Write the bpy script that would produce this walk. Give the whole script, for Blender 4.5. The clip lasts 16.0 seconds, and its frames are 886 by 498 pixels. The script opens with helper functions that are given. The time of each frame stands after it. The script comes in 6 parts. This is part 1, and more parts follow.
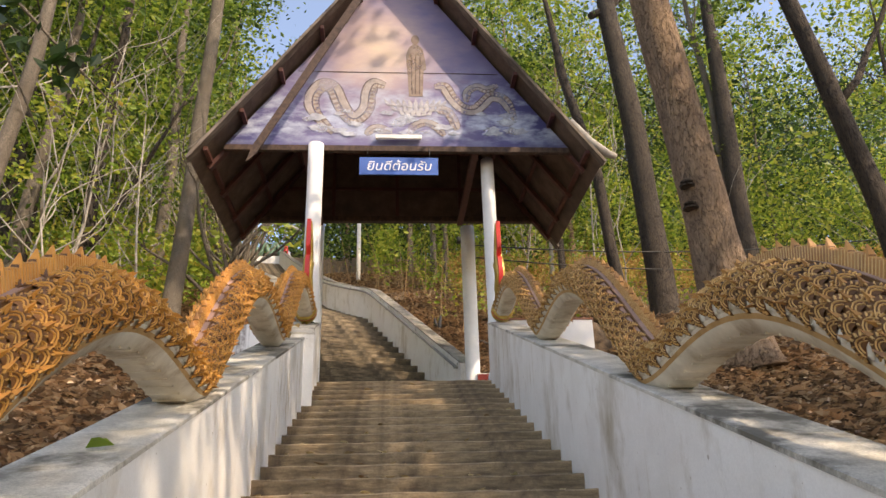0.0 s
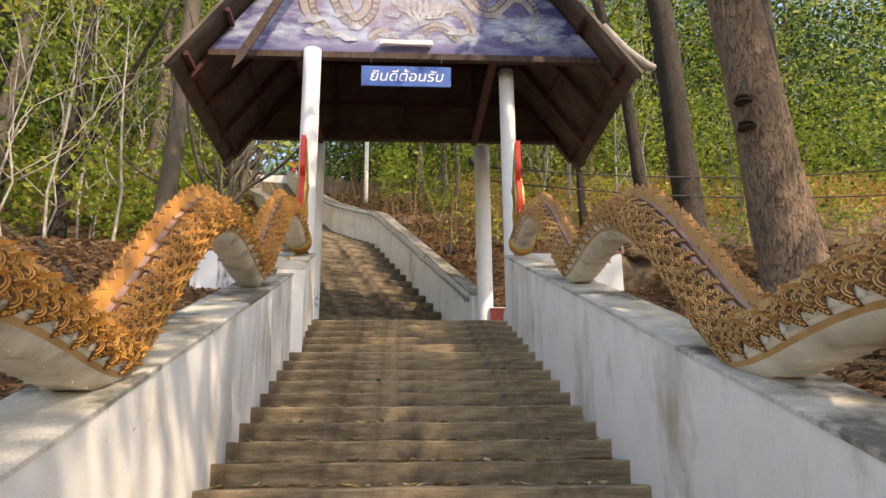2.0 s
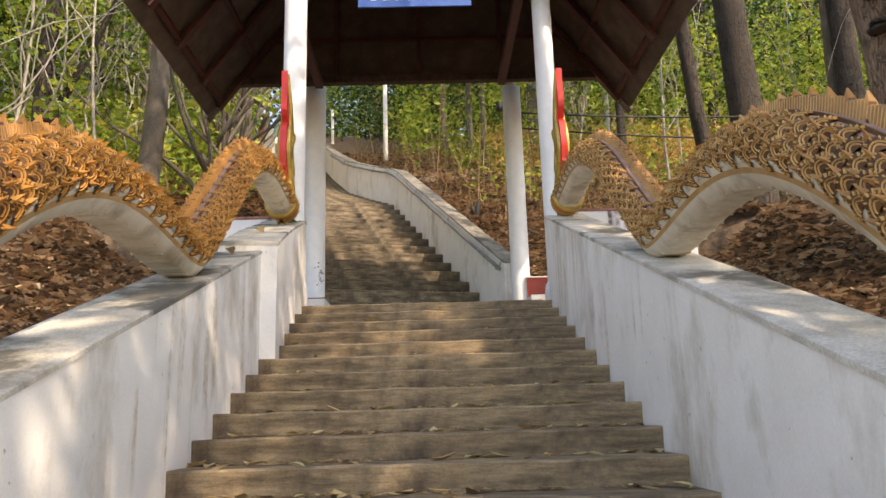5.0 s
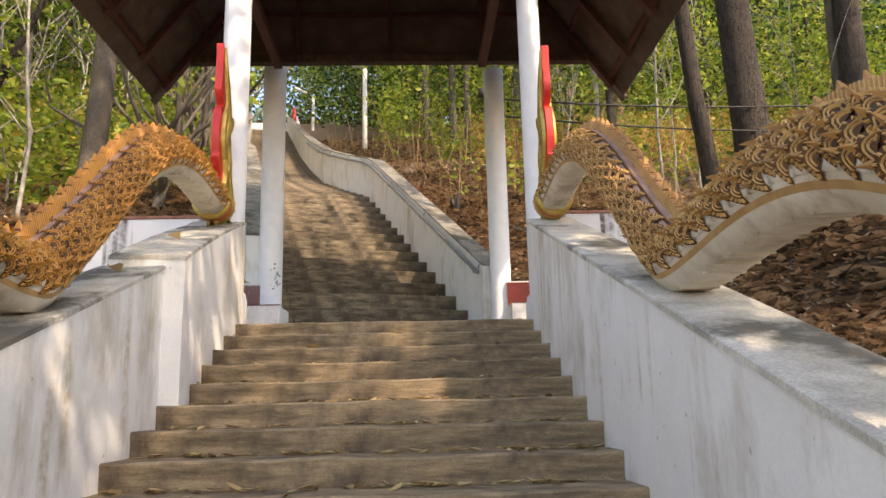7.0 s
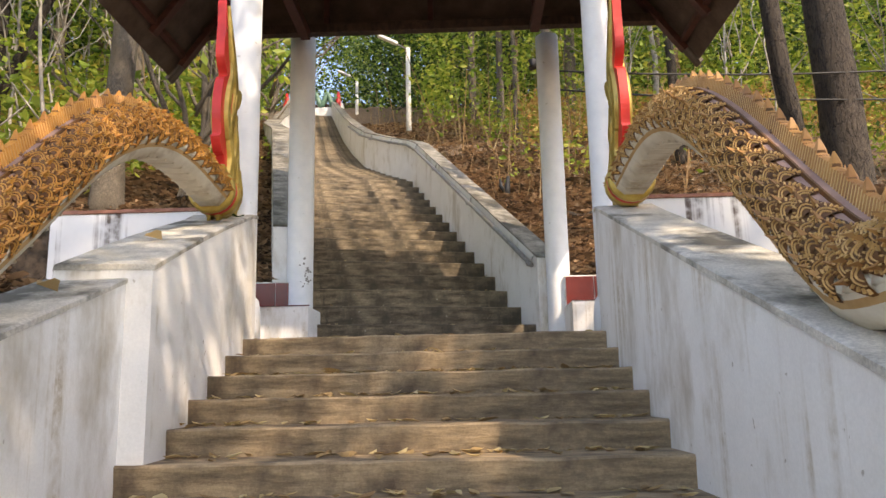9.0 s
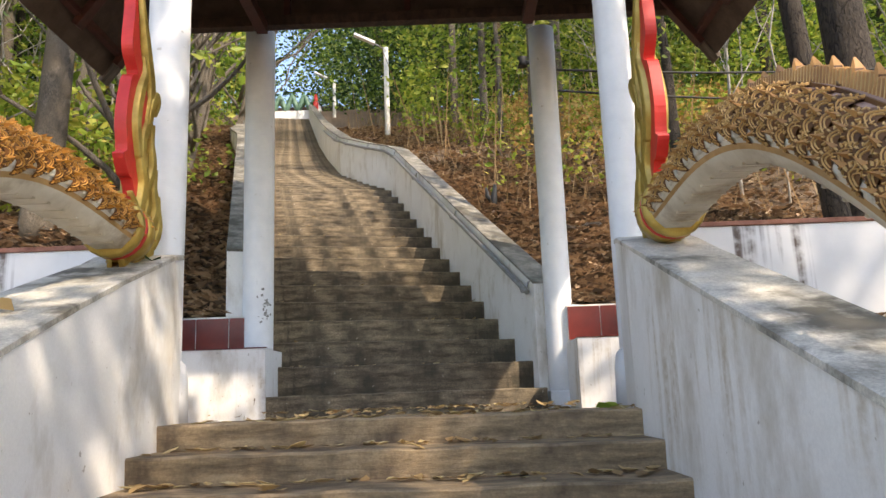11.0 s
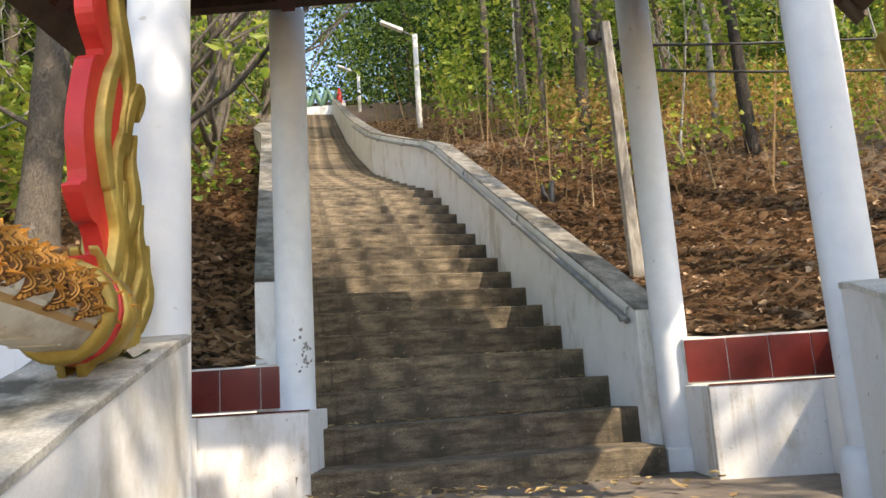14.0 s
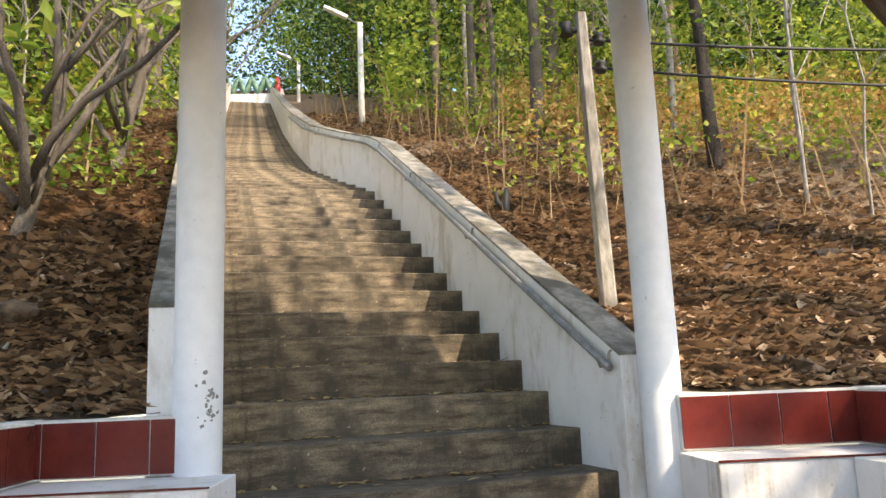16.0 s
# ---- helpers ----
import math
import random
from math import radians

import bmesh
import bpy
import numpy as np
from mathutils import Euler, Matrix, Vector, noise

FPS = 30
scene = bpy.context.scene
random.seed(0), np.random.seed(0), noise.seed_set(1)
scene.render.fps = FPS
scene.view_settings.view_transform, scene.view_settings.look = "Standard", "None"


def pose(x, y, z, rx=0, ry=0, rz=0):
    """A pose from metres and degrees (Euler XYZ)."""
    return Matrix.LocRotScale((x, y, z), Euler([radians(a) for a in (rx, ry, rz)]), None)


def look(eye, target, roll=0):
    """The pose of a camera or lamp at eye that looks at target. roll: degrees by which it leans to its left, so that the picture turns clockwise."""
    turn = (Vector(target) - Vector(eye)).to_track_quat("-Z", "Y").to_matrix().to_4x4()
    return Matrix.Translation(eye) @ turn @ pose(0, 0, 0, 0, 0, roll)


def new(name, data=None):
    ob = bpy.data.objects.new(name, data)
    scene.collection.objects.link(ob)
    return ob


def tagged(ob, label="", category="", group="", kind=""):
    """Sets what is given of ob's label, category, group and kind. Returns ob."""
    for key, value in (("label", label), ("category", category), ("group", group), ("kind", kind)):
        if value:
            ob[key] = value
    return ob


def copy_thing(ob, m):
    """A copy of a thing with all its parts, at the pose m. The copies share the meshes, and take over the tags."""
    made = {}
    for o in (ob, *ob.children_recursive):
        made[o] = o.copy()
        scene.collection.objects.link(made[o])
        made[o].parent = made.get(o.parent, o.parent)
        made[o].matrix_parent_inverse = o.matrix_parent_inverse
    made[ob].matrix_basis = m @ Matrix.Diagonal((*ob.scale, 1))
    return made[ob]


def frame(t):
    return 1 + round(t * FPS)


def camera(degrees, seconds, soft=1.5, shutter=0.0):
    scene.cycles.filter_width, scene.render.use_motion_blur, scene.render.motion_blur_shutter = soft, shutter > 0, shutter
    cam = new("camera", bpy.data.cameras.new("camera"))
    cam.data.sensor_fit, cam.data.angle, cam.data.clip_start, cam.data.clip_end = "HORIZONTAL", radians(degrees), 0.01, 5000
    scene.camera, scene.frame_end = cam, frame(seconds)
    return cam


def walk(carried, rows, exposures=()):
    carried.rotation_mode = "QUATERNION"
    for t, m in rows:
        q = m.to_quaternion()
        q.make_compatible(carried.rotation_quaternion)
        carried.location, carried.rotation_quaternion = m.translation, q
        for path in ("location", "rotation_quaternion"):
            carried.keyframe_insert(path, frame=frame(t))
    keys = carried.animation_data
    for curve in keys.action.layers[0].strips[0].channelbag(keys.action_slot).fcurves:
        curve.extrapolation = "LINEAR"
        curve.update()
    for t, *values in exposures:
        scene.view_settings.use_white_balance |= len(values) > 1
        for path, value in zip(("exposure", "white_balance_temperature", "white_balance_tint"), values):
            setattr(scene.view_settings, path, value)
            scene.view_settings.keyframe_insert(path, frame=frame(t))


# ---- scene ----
cam = camera(60.5, 16.0)
PATH = [
    (0, (-0.213, -9.378, -2.005), (-0.069, -7.527, -1.261), -1.6),
    (0.5, (-0.237, -9.161, -1.904), (-0.098, -7.292, -1.206), -1.7),
    (1, (-0.146, -8.917, -1.792), (-0.009, -7.028, -1.151), -1.4),
    (1.5, (-0.108, -8.65, -1.695), (0.018, -6.74, -1.115), -0.9),
    (2, (-0.141, -8.32, -1.555), (-0.024, -6.4, -1.007), -0.5),
    (2.5, (-0.101, -7.936, -1.492), (0.005, -6.009, -0.966), -0.4),
    (3, (-0.116, -7.622, -1.424), (-0.046, -5.688, -0.92), -0.3),
    (3.2, (-0.144, -7.476, -1.397), (-0.076, -5.541, -0.894), -0.5),
    (5.3, (0.049, -6.383, -0.93), (0.089, -4.432, -0.493), -1.8),
    (5.5, (0.077, -6.28, -0.872), (0.133, -4.329, -0.438), -1.8),
    (6, (0.211, -6.017, -0.802), (0.298, -4.066, -0.371), -1.3),
    (6.5, (0.204, -5.777, -0.732), (0.292, -3.824, -0.312), -1.2),
    (7, (0.217, -5.546, -0.643), (0.291, -3.591, -0.229), -1.3),
    (7.5, (0.283, -5.271, -0.534), (0.312, -3.313, -0.126), -1.5),
    (8, (0.259, -5.022, -0.424), (0.245, -3.06, -0.035), -1.7),
    (8.2, (0.279, -4.901, -0.4), (0.243, -2.937, -0.027), -1.9),
    (10.3, (0.185, -3.866, -0.05), (0.127, -1.903, 0.328), -0.8),
    (10.5, (0.199, -3.702, 0.043), (0.156, -1.739, 0.421), -1.3),
    (11, (0.23, -3.47, 0.086), (0.223, -1.506, 0.464), -2.1),
    (11.5, (0.16, -3.232, 0.131), (0.161, -1.265, 0.493), -3.0),
    (12, (0.094, -3.02, 0.28), (0.071, -1.052, 0.639), -3.6),
    (12.5, (0.062, -2.696, 0.391), (0.019, -0.728, 0.744), -3.9),
    (13, (-0.061, -2.452, 0.468), (-0.127, -0.485, 0.824), -3.8),
    (13.5, (-0.134, -2.337, 0.617), (-0.214, -0.371, 0.977), -3.8),
    (14, (-0.162, -2.133, 0.617), (-0.237, -0.167, 0.974), -3.6),
    (14.5, (-0.15, -1.914, 0.741), (-0.198, 0.054, 1.096), -3.3),
    (15, (-0.217, -1.67, 0.718), (-0.226, 0.299, 1.067), -3.2),
    (15.5, (-0.27, -1.394, 0.896), (-0.232, 0.575, 1.242), -2.8),
    (16, (-0.269, -1.08, 0.995), (-0.176, 0.889, 1.335), -2.3),
]
walk(cam, [(t, look(eye, target, roll)) for t, eye, target, roll in PATH],
     exposures=((0.0, 1.38, 8000, 18), (3.0, 1.5, 7800, 16), (7.0, 1.7, 7900, 19), (11.0, 1.64, 7100, 15), (13.5, 1.65, 7000, 13), (15.5, 1.77, 7000, 14), (16.0, 1.97, 7200, 14)))

# ---- light ----
SUN_TO = Vector((0.54, -0.55, 0.74)).normalized()
world = bpy.data.worlds.new("sky")
scene.world = world
world.use_nodes = True
wn = world.node_tree
sky = wn.nodes.new("ShaderNodeTexSky")
sky.sky_type = "NISHITA"
sky.sun_disc = False
sky.sun_elevation = math.asin(SUN_TO.z)
sky.sun_rotation = math.atan2(SUN_TO.x, SUN_TO.y)
wn.links.new(sky.outputs[0], wn.nodes["Background"].inputs[0])
wn.nodes["Background"].inputs[1].default_value = 0.15
sun = new("sun", bpy.data.lights.new("sun", "SUN"))
sun.data.energy, sun.data.angle, sun.data.color = 1.95, radians(0.6), (1.0, 0.9, 0.74)
sun.matrix_world = look(SUN_TO * 40, (0, 0, 0))


# ---- materials ----
def mat_base(name):
    m = bpy.data.materials.new(name)
    m.use_nodes = True
    return m, m.node_tree, m.node_tree.nodes["Principled BSDF"]


def nd(nt, kind, **values):
    n = nt.nodes.new("ShaderNode" + kind)
    for k, v in values.items():
        n.inputs[k.replace("_", " ")].default_value = v
    return n


def noise_fac(nt, vec, scale, detail=5.0, rough=0.6):
    n = nd(nt, "TexNoise", Scale=scale, Detail=detail, Roughness=rough)
    nt.links.new(vec, n.inputs["Vector"])
    return n.outputs["Fac"]


def ramp(nt, fac, stops):
    r = nt.nodes.new("ShaderNodeValToRGB")
    while len(r.color_ramp.elements) < len(stops):
        r.color_ramp.elements.new(0.5)
    for e, (p, c) in zip(r.color_ramp.elements, stops):
        e.position, e.color = p, (*c, 1) if len(c) == 3 else c
    nt.links.new(fac, r.inputs[0])
    return r.outputs[0]


def mixc(nt, fac, a, b, mode="MIX"):
    m = nt.nodes.new("ShaderNodeMix")
    m.data_type, m.blend_type = "RGBA", mode
    for sock, v in ((m.inputs[0], fac), (m.inputs[6], a), (m.inputs[7], b)):
        if isinstance(v, bpy.types.NodeSocket):
            nt.links.new(v, sock)
        else:
            sock.default_value = v if isinstance(v, float) else (*v, 1)
    return m.outputs[2]


def coords(nt, stretch=(1, 1, 1), turn=0.0):
    tc = nt.nodes.new("ShaderNodeTexCoord")
    mp = nt.nodes.new("ShaderNodeMapping")
    mp.inputs["Scale"].default_value = stretch
    mp.inputs["Rotation"].default_value = (0, 0, turn)
    nt.links.new(tc.outputs["Object"], mp.inputs[0])
    return mp.outputs[0]


def bumped(nt, bsdf, fac, strength, distance=0.01):
    b = nd(nt, "Bump", Strength=strength, Distance=distance)
    nt.links.new(fac, b.inputs["Height"])
    nt.links.new(b.outputs[0], bsdf.inputs["Normal"])


def surface(name, c1, c2, scale=8.0, rough=0.8, bump=0.3, stretch=(1, 1, 1), stain=None, stain_scale=1.2,
            stain_at=(0.5, 0.7), stain_stretch=(1, 1, 1), metal=0.0, vary=0.0, bump_dist=0.008, spots=None, drips=None, grain=0.0):
    m, nt, b = mat_base(name)
    v = coords(nt, stretch)
    f = noise_fac(nt, v, scale, 8, 0.65)
    col = ramp(nt, f, [(0.37, c1), (0.63, c2)])
    if grain:
        g = noise_fac(nt, coords(nt), 95.0, 4, 0.7)
        col = mixc(nt, 1.0, col, ramp(nt, g, [(0.36, (1 - grain, 1 - grain, 1 - grain)), (0.64, (1.0, 1.0, 1.0))]), "MULTIPLY")
    if stain:
        s = noise_fac(nt, coords(nt, stain_stretch), stain_scale, 6, 0.65)
        k = ramp(nt, s, [(stain_at[0], (0, 0, 0)), (stain_at[1], (1, 1, 1))])
        col = mixc(nt, k, col, stain)
    if spots:
        s = noise_fac(nt, coords(nt), 23.0, 3, 0.5)
        k = ramp(nt, s, [(0.71, (0, 0, 0)), (0.74, (1, 1, 1))])
        col = mixc(nt, k, col, spots)
    if drips:
        s = noise_fac(nt, coords(nt, (6.0, 6.0, 0.35)), 1.5, 5, 0.62)
        k = ramp(nt, s, [(0.52, (0, 0, 0)), (0.64, (1, 1, 1))])
        s2 = noise_fac(nt, coords(nt), 1.1, 4, 0.6)
        k2 = ramp(nt, s2, [(0.52, (0, 0, 0)), (0.62, (1, 1, 1))])
        s3 = noise_fac(nt, coords(nt), 26.0, 5, 0.7)
        k3 = ramp(nt, s3, [(0.35, (0.25, 0.25, 0.25)), (0.62, (1, 1, 1))])
        col = mixc(nt, mixc(nt, 1.0, mixc(nt, 1.0, k, k2, "MULTIPLY"), k3, "MULTIPLY"), col, drips)
    if vary:
        oi = nt.nodes.new("ShaderNodeObjectInfo")
        mr = nd(nt, "MapRange", To_Min=1 - vary, To_Max=1 + vary)
        nt.links.new(oi.outputs["Random"], mr.inputs["Value"])
        mul = nt.nodes.new("ShaderNodeVectorMath")
        mul.operation = "SCALE"
        nt.links.new(col, mul.inputs[0])
        nt.links.new(mr.outputs[0], mul.inputs["Scale"])
        col = mul.outputs[0]
    nt.links.new(col, b.inputs["Base Color"])
    b.inputs["Roughness"].default_value = rough
    b.inputs["Metallic"].default_value = metal
    if bump:
        fine = noise_fac(nt, v, scale * 4, 6, 0.7)
        bumped(nt, b, fine, bump, bump_dist)
    return m


def leafy(name, stops, through_light=0.45, rough=0.5):
    m, nt, b = mat_base(name)
    g = nt.nodes.new("ShaderNodeNewGeometry")
    oi = nt.nodes.new("ShaderNodeObjectInfo")
    add = nt.nodes.new("ShaderNodeMath")
    add.operation = "MULTIPLY_ADD"
    add.inputs[1].default_value = 0.75
    mul = nt.nodes.new("ShaderNodeMath")
    mul.operation = "MULTIPLY"
    mul.inputs[1].default_value = 0.25
    nt.links.new(oi.outputs["Random"], mul.inputs[0])
    nt.links.new(g.outputs["Random Per Island"], add.inputs[0])
    nt.links.new(mul.outputs[0], add.inputs[2])
    col = ramp(nt, add.outputs[0], stops)
    nt.links.new(col, b.inputs["Base Color"])
    b.inputs["Roughness"].default_value = rough
    tr = nt.nodes.new("ShaderNodeBsdfTranslucent")
    nt.links.new(col, tr.inputs[0])
    mx = nt.nodes.new("ShaderNodeMixShader")
    mx.inputs[0].default_value = through_light
    nt.links.new(b.outputs[0], mx.inputs[1])
    nt.links.new(tr.outputs[0], mx.inputs[2])
    nt.links.new(mx.outputs[0], nt.nodes["Material Output"].inputs[0])
    return m


WHITE = surface("white_wall_paint", (0.83, 0.815, 0.78), (0.89, 0.88, 0.85), 3.0, 0.75, 0.25, stain=(0.42, 0.36, 0.26),
                stain_scale=1.6, stain_at=(0.53, 0.74), stain_stretch=(1.4, 1.1, 0.55), spots=(0.5, 0.46, 0.4), drips=(0.5, 0.43, 0.32), grain=0.07)
COL = surface("white_column_paint", (0.74, 0.76, 0.78), (0.84, 0.85, 0.86), 4.0, 0.6, 0.2, stain=(0.5, 0.47, 0.4),
              stain_scale=2.0, stain_at=(0.62, 0.9), stain_stretch=(3, 3, 0.3), spots=(0.6, 0.6, 0.58))
COPING = surface("weathered_cement_coping", (0.52, 0.49, 0.42), (0.8, 0.76, 0.67), 5.0, 0.9, 0.5, stain=(0.15, 0.14, 0.115),
                 stain_scale=1.7, stain_at=(0.5, 0.6), grain=0.3)
COPING_D = surface("dark_mossy_coping", (0.2, 0.185, 0.15), (0.42, 0.39, 0.33), 7.0, 0.9, 0.5, stain=(0.1, 0.09, 0.07), stain_scale=2.6, stain_at=(0.46, 0.6), grain=0.35)
STEP = surface("brown_board_marked_step", (0.15, 0.108, 0.064), (0.44, 0.325, 0.195), 6.0, 0.8, 0.7, stretch=(0.45, 1.5, 2.6),
               stain=(0.09, 0.064, 0.042), stain_scale=2.3, stain_at=(0.5, 0.66), vary=0.2, drips=(0.06, 0.044, 0.03), grain=0.24)
STEP_UP = surface("grey_brown_concrete_step", (0.11, 0.083, 0.052), (0.39, 0.305, 0.2), 6.0, 0.85, 0.9, stretch=(0.5, 1.5, 2.5),
                  stain=(0.075, 0.062, 0.042), stain_scale=2.4, stain_at=(0.46, 0.64), vary=0.2, drips=(0.045, 0.038, 0.026), spots=(0.4, 0.34, 0.26), grain=0.5)
FLOOR = surface("dusty_cement_floor", (0.16, 0.13, 0.1), (0.28, 0.23, 0.18), 6.0, 0.85, 0.4, stain=(0.1, 0.08, 0.06))
SOIL = surface("leafy_forest_soil", (0.07, 0.048, 0.03), (0.22, 0.145, 0.085), 14.0, 0.95, 0.9, stain=(0.27, 0.19, 0.12),
               stain_scale=5.0, stain_at=(0.5, 0.7), bump_dist=0.03)
def bark(name, crack, c1, c2, c3, scale, tall=0.22, depth=0.05):
    """Bark: upright plates parted by dark cracks, blotched at a larger scale."""
    m, nt, b = mat_base(name)
    v = coords(nt, (1, 1, tall))
    wob = nd(nt, "TexNoise", Scale=scale * 0.6, Detail=4.0)
    nt.links.new(v, wob.inputs["Vector"])
    mx = mixc(nt, 0.22, v, wob.outputs["Color"], "ADD")
    vo = nd(nt, "TexVoronoi", Scale=scale)
    vo.feature = "DISTANCE_TO_EDGE"
    nt.links.new(mx, vo.inputs["Vector"])
    edge = ramp(nt, vo.outputs["Distance"], [(0.0, (0, 0, 0)), (0.07, (1, 1, 1))])
    fine = noise_fac(nt, coords(nt, (1, 1, 0.4)), scale * 2.2, 8, 0.7)
    col = ramp(nt, fine, [(0.3, c1), (0.68, c2)])
    blot = ramp(nt, noise_fac(nt, coords(nt, (1, 1, 0.6)), 2.6, 5, 0.6), [(0.45, (0, 0, 0)), (0.62, (1, 1, 1))])
    col = mixc(nt, blot, col, c3)
    col = mixc(nt, edge, crack, col)
    nt.links.new(col, b.inputs["Base Color"])
    b.inputs["Roughness"].default_value = 0.95
    hgt = mixc(nt, 0.5, edge, fine)
    bumped(nt, b, hgt, 1.0, depth)
    return m


BARK_D = bark("dark_fissured_bark", (0.012, 0.01, 0.008), (0.032, 0.025, 0.02), (0.095, 0.075, 0.057), (0.05, 0.04, 0.031), 17.0)
BARK_B = bark("brown_flaking_bark", (0.12, 0.08, 0.052), (0.14, 0.09, 0.058), (0.4, 0.28, 0.185), (0.21, 0.145, 0.1), 19.0, 0.3)
BARK_G = bark("grey_mottled_bark", (0.085, 0.07, 0.053), (0.085, 0.07, 0.053), (0.26, 0.22, 0.172), (0.14, 0.115, 0.085), 30.0, 0.5, 0.015)
TWIG = surface("pale_grey_twig_bark", (0.22, 0.2, 0.17), (0.42, 0.39, 0.34), 8.0, 0.9, 0.3)
ROOF_W = surface("dark_brown_roof_timber", (0.035, 0.02, 0.014), (0.085, 0.05, 0.035), 8.0, 0.75, 0.4, stretch=(2, 2, 1))
BARGE = surface("weathered_grey_brown_board", (0.09, 0.07, 0.055), (0.22, 0.18, 0.145), 7.0, 0.85, 0.4, stretch=(2, 2, 0.4), stain=(0.06, 0.045, 0.035))
ROOF_P = surface("brown_roof_sheet", (0.075, 0.05, 0.036), (0.13, 0.09, 0.066), 4.0, 0.8, 0.3, stain=(0.05, 0.032, 0.024))
STEEL_R = surface("red_oxide_steel", (0.055, 0.018, 0.014), (0.095, 0.03, 0.022), 9.0, 0.6, 0.2)
TILE_G = surface("grey_fibre_cement", (0.26, 0.24, 0.22), (0.42, 0.4, 0.36), 6.0, 0.9, 0.4, stain=(0.14, 0.12, 0.1))
TILE_R = surface("glazed_oxblood_tile", (0.105, 0.015, 0.011), (0.17, 0.026, 0.019), 3.0, 0.22, 0.05, vary=0.12)
GROUT = surface("white_tile_trim", (0.62, 0.6, 0.55), (0.78, 0.76, 0.72), 9.0, 0.7, 0.2)
PIPE = surface("galvanised_pipe", (0.2, 0.2, 0.2), (0.36, 0.36, 0.35), 12.0, 0.45, 0.1, metal=0.5)
POLE = surface("weathered_concrete_pole", (0.2, 0.18, 0.15), (0.42, 0.39, 0.34), 9.0, 0.95, 0.6, stretch=(2, 2, 0.5), stain=(0.11, 0.1, 0.085))
BLACK = surface("black_rubber", (0.012, 0.012, 0.012), (0.03, 0.03, 0.03), 9.0, 0.6, 0.1)
LAMP_W = surface("white_enamel", (0.68, 0.68, 0.66), (0.78, 0.78, 0.75), 5.0, 0.4, 0.0)
# Left serpent: orange paint, its tone partly carrying the sun on that side.
NAGA_O = surface("orange_ochre_scale_paint", (0.4, 0.15, 0.016), (0.6, 0.26, 0.035), 6.0, 0.5, 0.2, stain=(0.2, 0.085, 0.025), stain_scale=2.2, stain_at=(0.5, 0.75))
NAGA_D = surface("orange_brown_scale_paint", (0.08, 0.032, 0.008), (0.24, 0.095, 0.018), 5.0, 0.5, 0.3)
NAGA_L = surface("gold_scale_line", (0.5, 0.23, 0.045), (0.66, 0.36, 0.1), 5.0, 0.5, 0.1)
# Right serpent: browner copies of these paints, with that side's shade in the colour.
NAGA_O2 = surface("shaded_tan_brown_crest", (0.3, 0.13, 0.03), (0.48, 0.24, 0.065), 6.0, 0.55, 0.2, stain=(0.16, 0.09, 0.06), stain_scale=2.2, stain_at=(0.5, 0.75))
NAGA_D2 = surface("shaded_dark_brown_scale", (0.07, 0.028, 0.008), (0.19, 0.08, 0.02), 5.0, 0.55, 0.3)
NAGA_L2 = surface("shaded_pale_tan_line", (0.52, 0.3, 0.1), (0.68, 0.44, 0.18), 5.0, 0.55, 0.1)
NAGA_S = surface("tan_belly_stripe", (0.42, 0.24, 0.085), (0.55, 0.34, 0.14), 9.0, 0.7, 0.1)
NAGA_W = surface("cream_belly_paint", (0.6, 0.53, 0.41), (0.76, 0.7, 0.58), 5.0, 0.7, 0.3, stain=(0.36, 0.27, 0.17), stain_scale=4.0)
NAGA_M = surface("mauve_brown_back_paint", (0.28, 0.17, 0.14), (0.42, 0.27, 0.22), 8.0, 0.6, 0.3)
GOLD = surface("gold_carving_paint", (0.34, 0.22, 0.04), (0.56, 0.4, 0.1), 7.0, 0.35, 0.15, metal=0.35)
RED = surface("scarlet_carving_paint", (0.5, 0.018, 0.016), (0.66, 0.04, 0.03), 5.0, 0.45, 0.1)
GREEN_N = surface("green_scale_paint", (0.06, 0.14, 0.09), (0.16, 0.28, 0.2), 5.0, 0.5, 0.2)
SIGN_B = surface("blue_sign_paint", (0.035, 0.1, 0.36), (0.05, 0.14, 0.46), 3.0, 0.5, 0.05)
SIGN_W = surface("white_letter_paint", (0.75, 0.77, 0.8), (0.8, 0.82, 0.85), 3.0, 0.5, 0.0)
# Wide tone range: its ends stand in for shaded gaps and leaf highlights.
LEAF_G = leafy("green_forest_leaf", [(0.0, (0.018, 0.042, 0.009)), (0.4, (0.08, 0.155, 0.022)), (0.72, (0.26, 0.37, 0.05)), (1.0, (0.46, 0.45, 0.09))], 0.5)
# Yellow-green leaves; the bright tone also carries sunlight on crowns and shrubs.
LEAF_Y = leafy("yellow_green_leaf", [(0.0, (0.07, 0.14, 0.018)), (0.45, (0.27, 0.39, 0.05)), (0.85, (0.52, 0.53, 0.09)), (1.0, (0.52, 0.32, 0.08))], 0.55)
# Dark green leaves; in the far woods the darkness stands in for shade.
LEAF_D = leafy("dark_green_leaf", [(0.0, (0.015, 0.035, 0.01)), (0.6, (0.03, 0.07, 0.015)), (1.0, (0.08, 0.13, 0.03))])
DRY = leafy("dry_brown_leaf", [(0.0, (0.045, 0.032, 0.022)), (0.25, (0.17, 0.108, 0.065)), (0.5, (0.36, 0.225, 0.125)), (0.72, (0.5, 0.34, 0.2)), (0.88, (0.56, 0.44, 0.3)), (1.0, (0.64, 0.56, 0.45))], 0.18, 0.65)
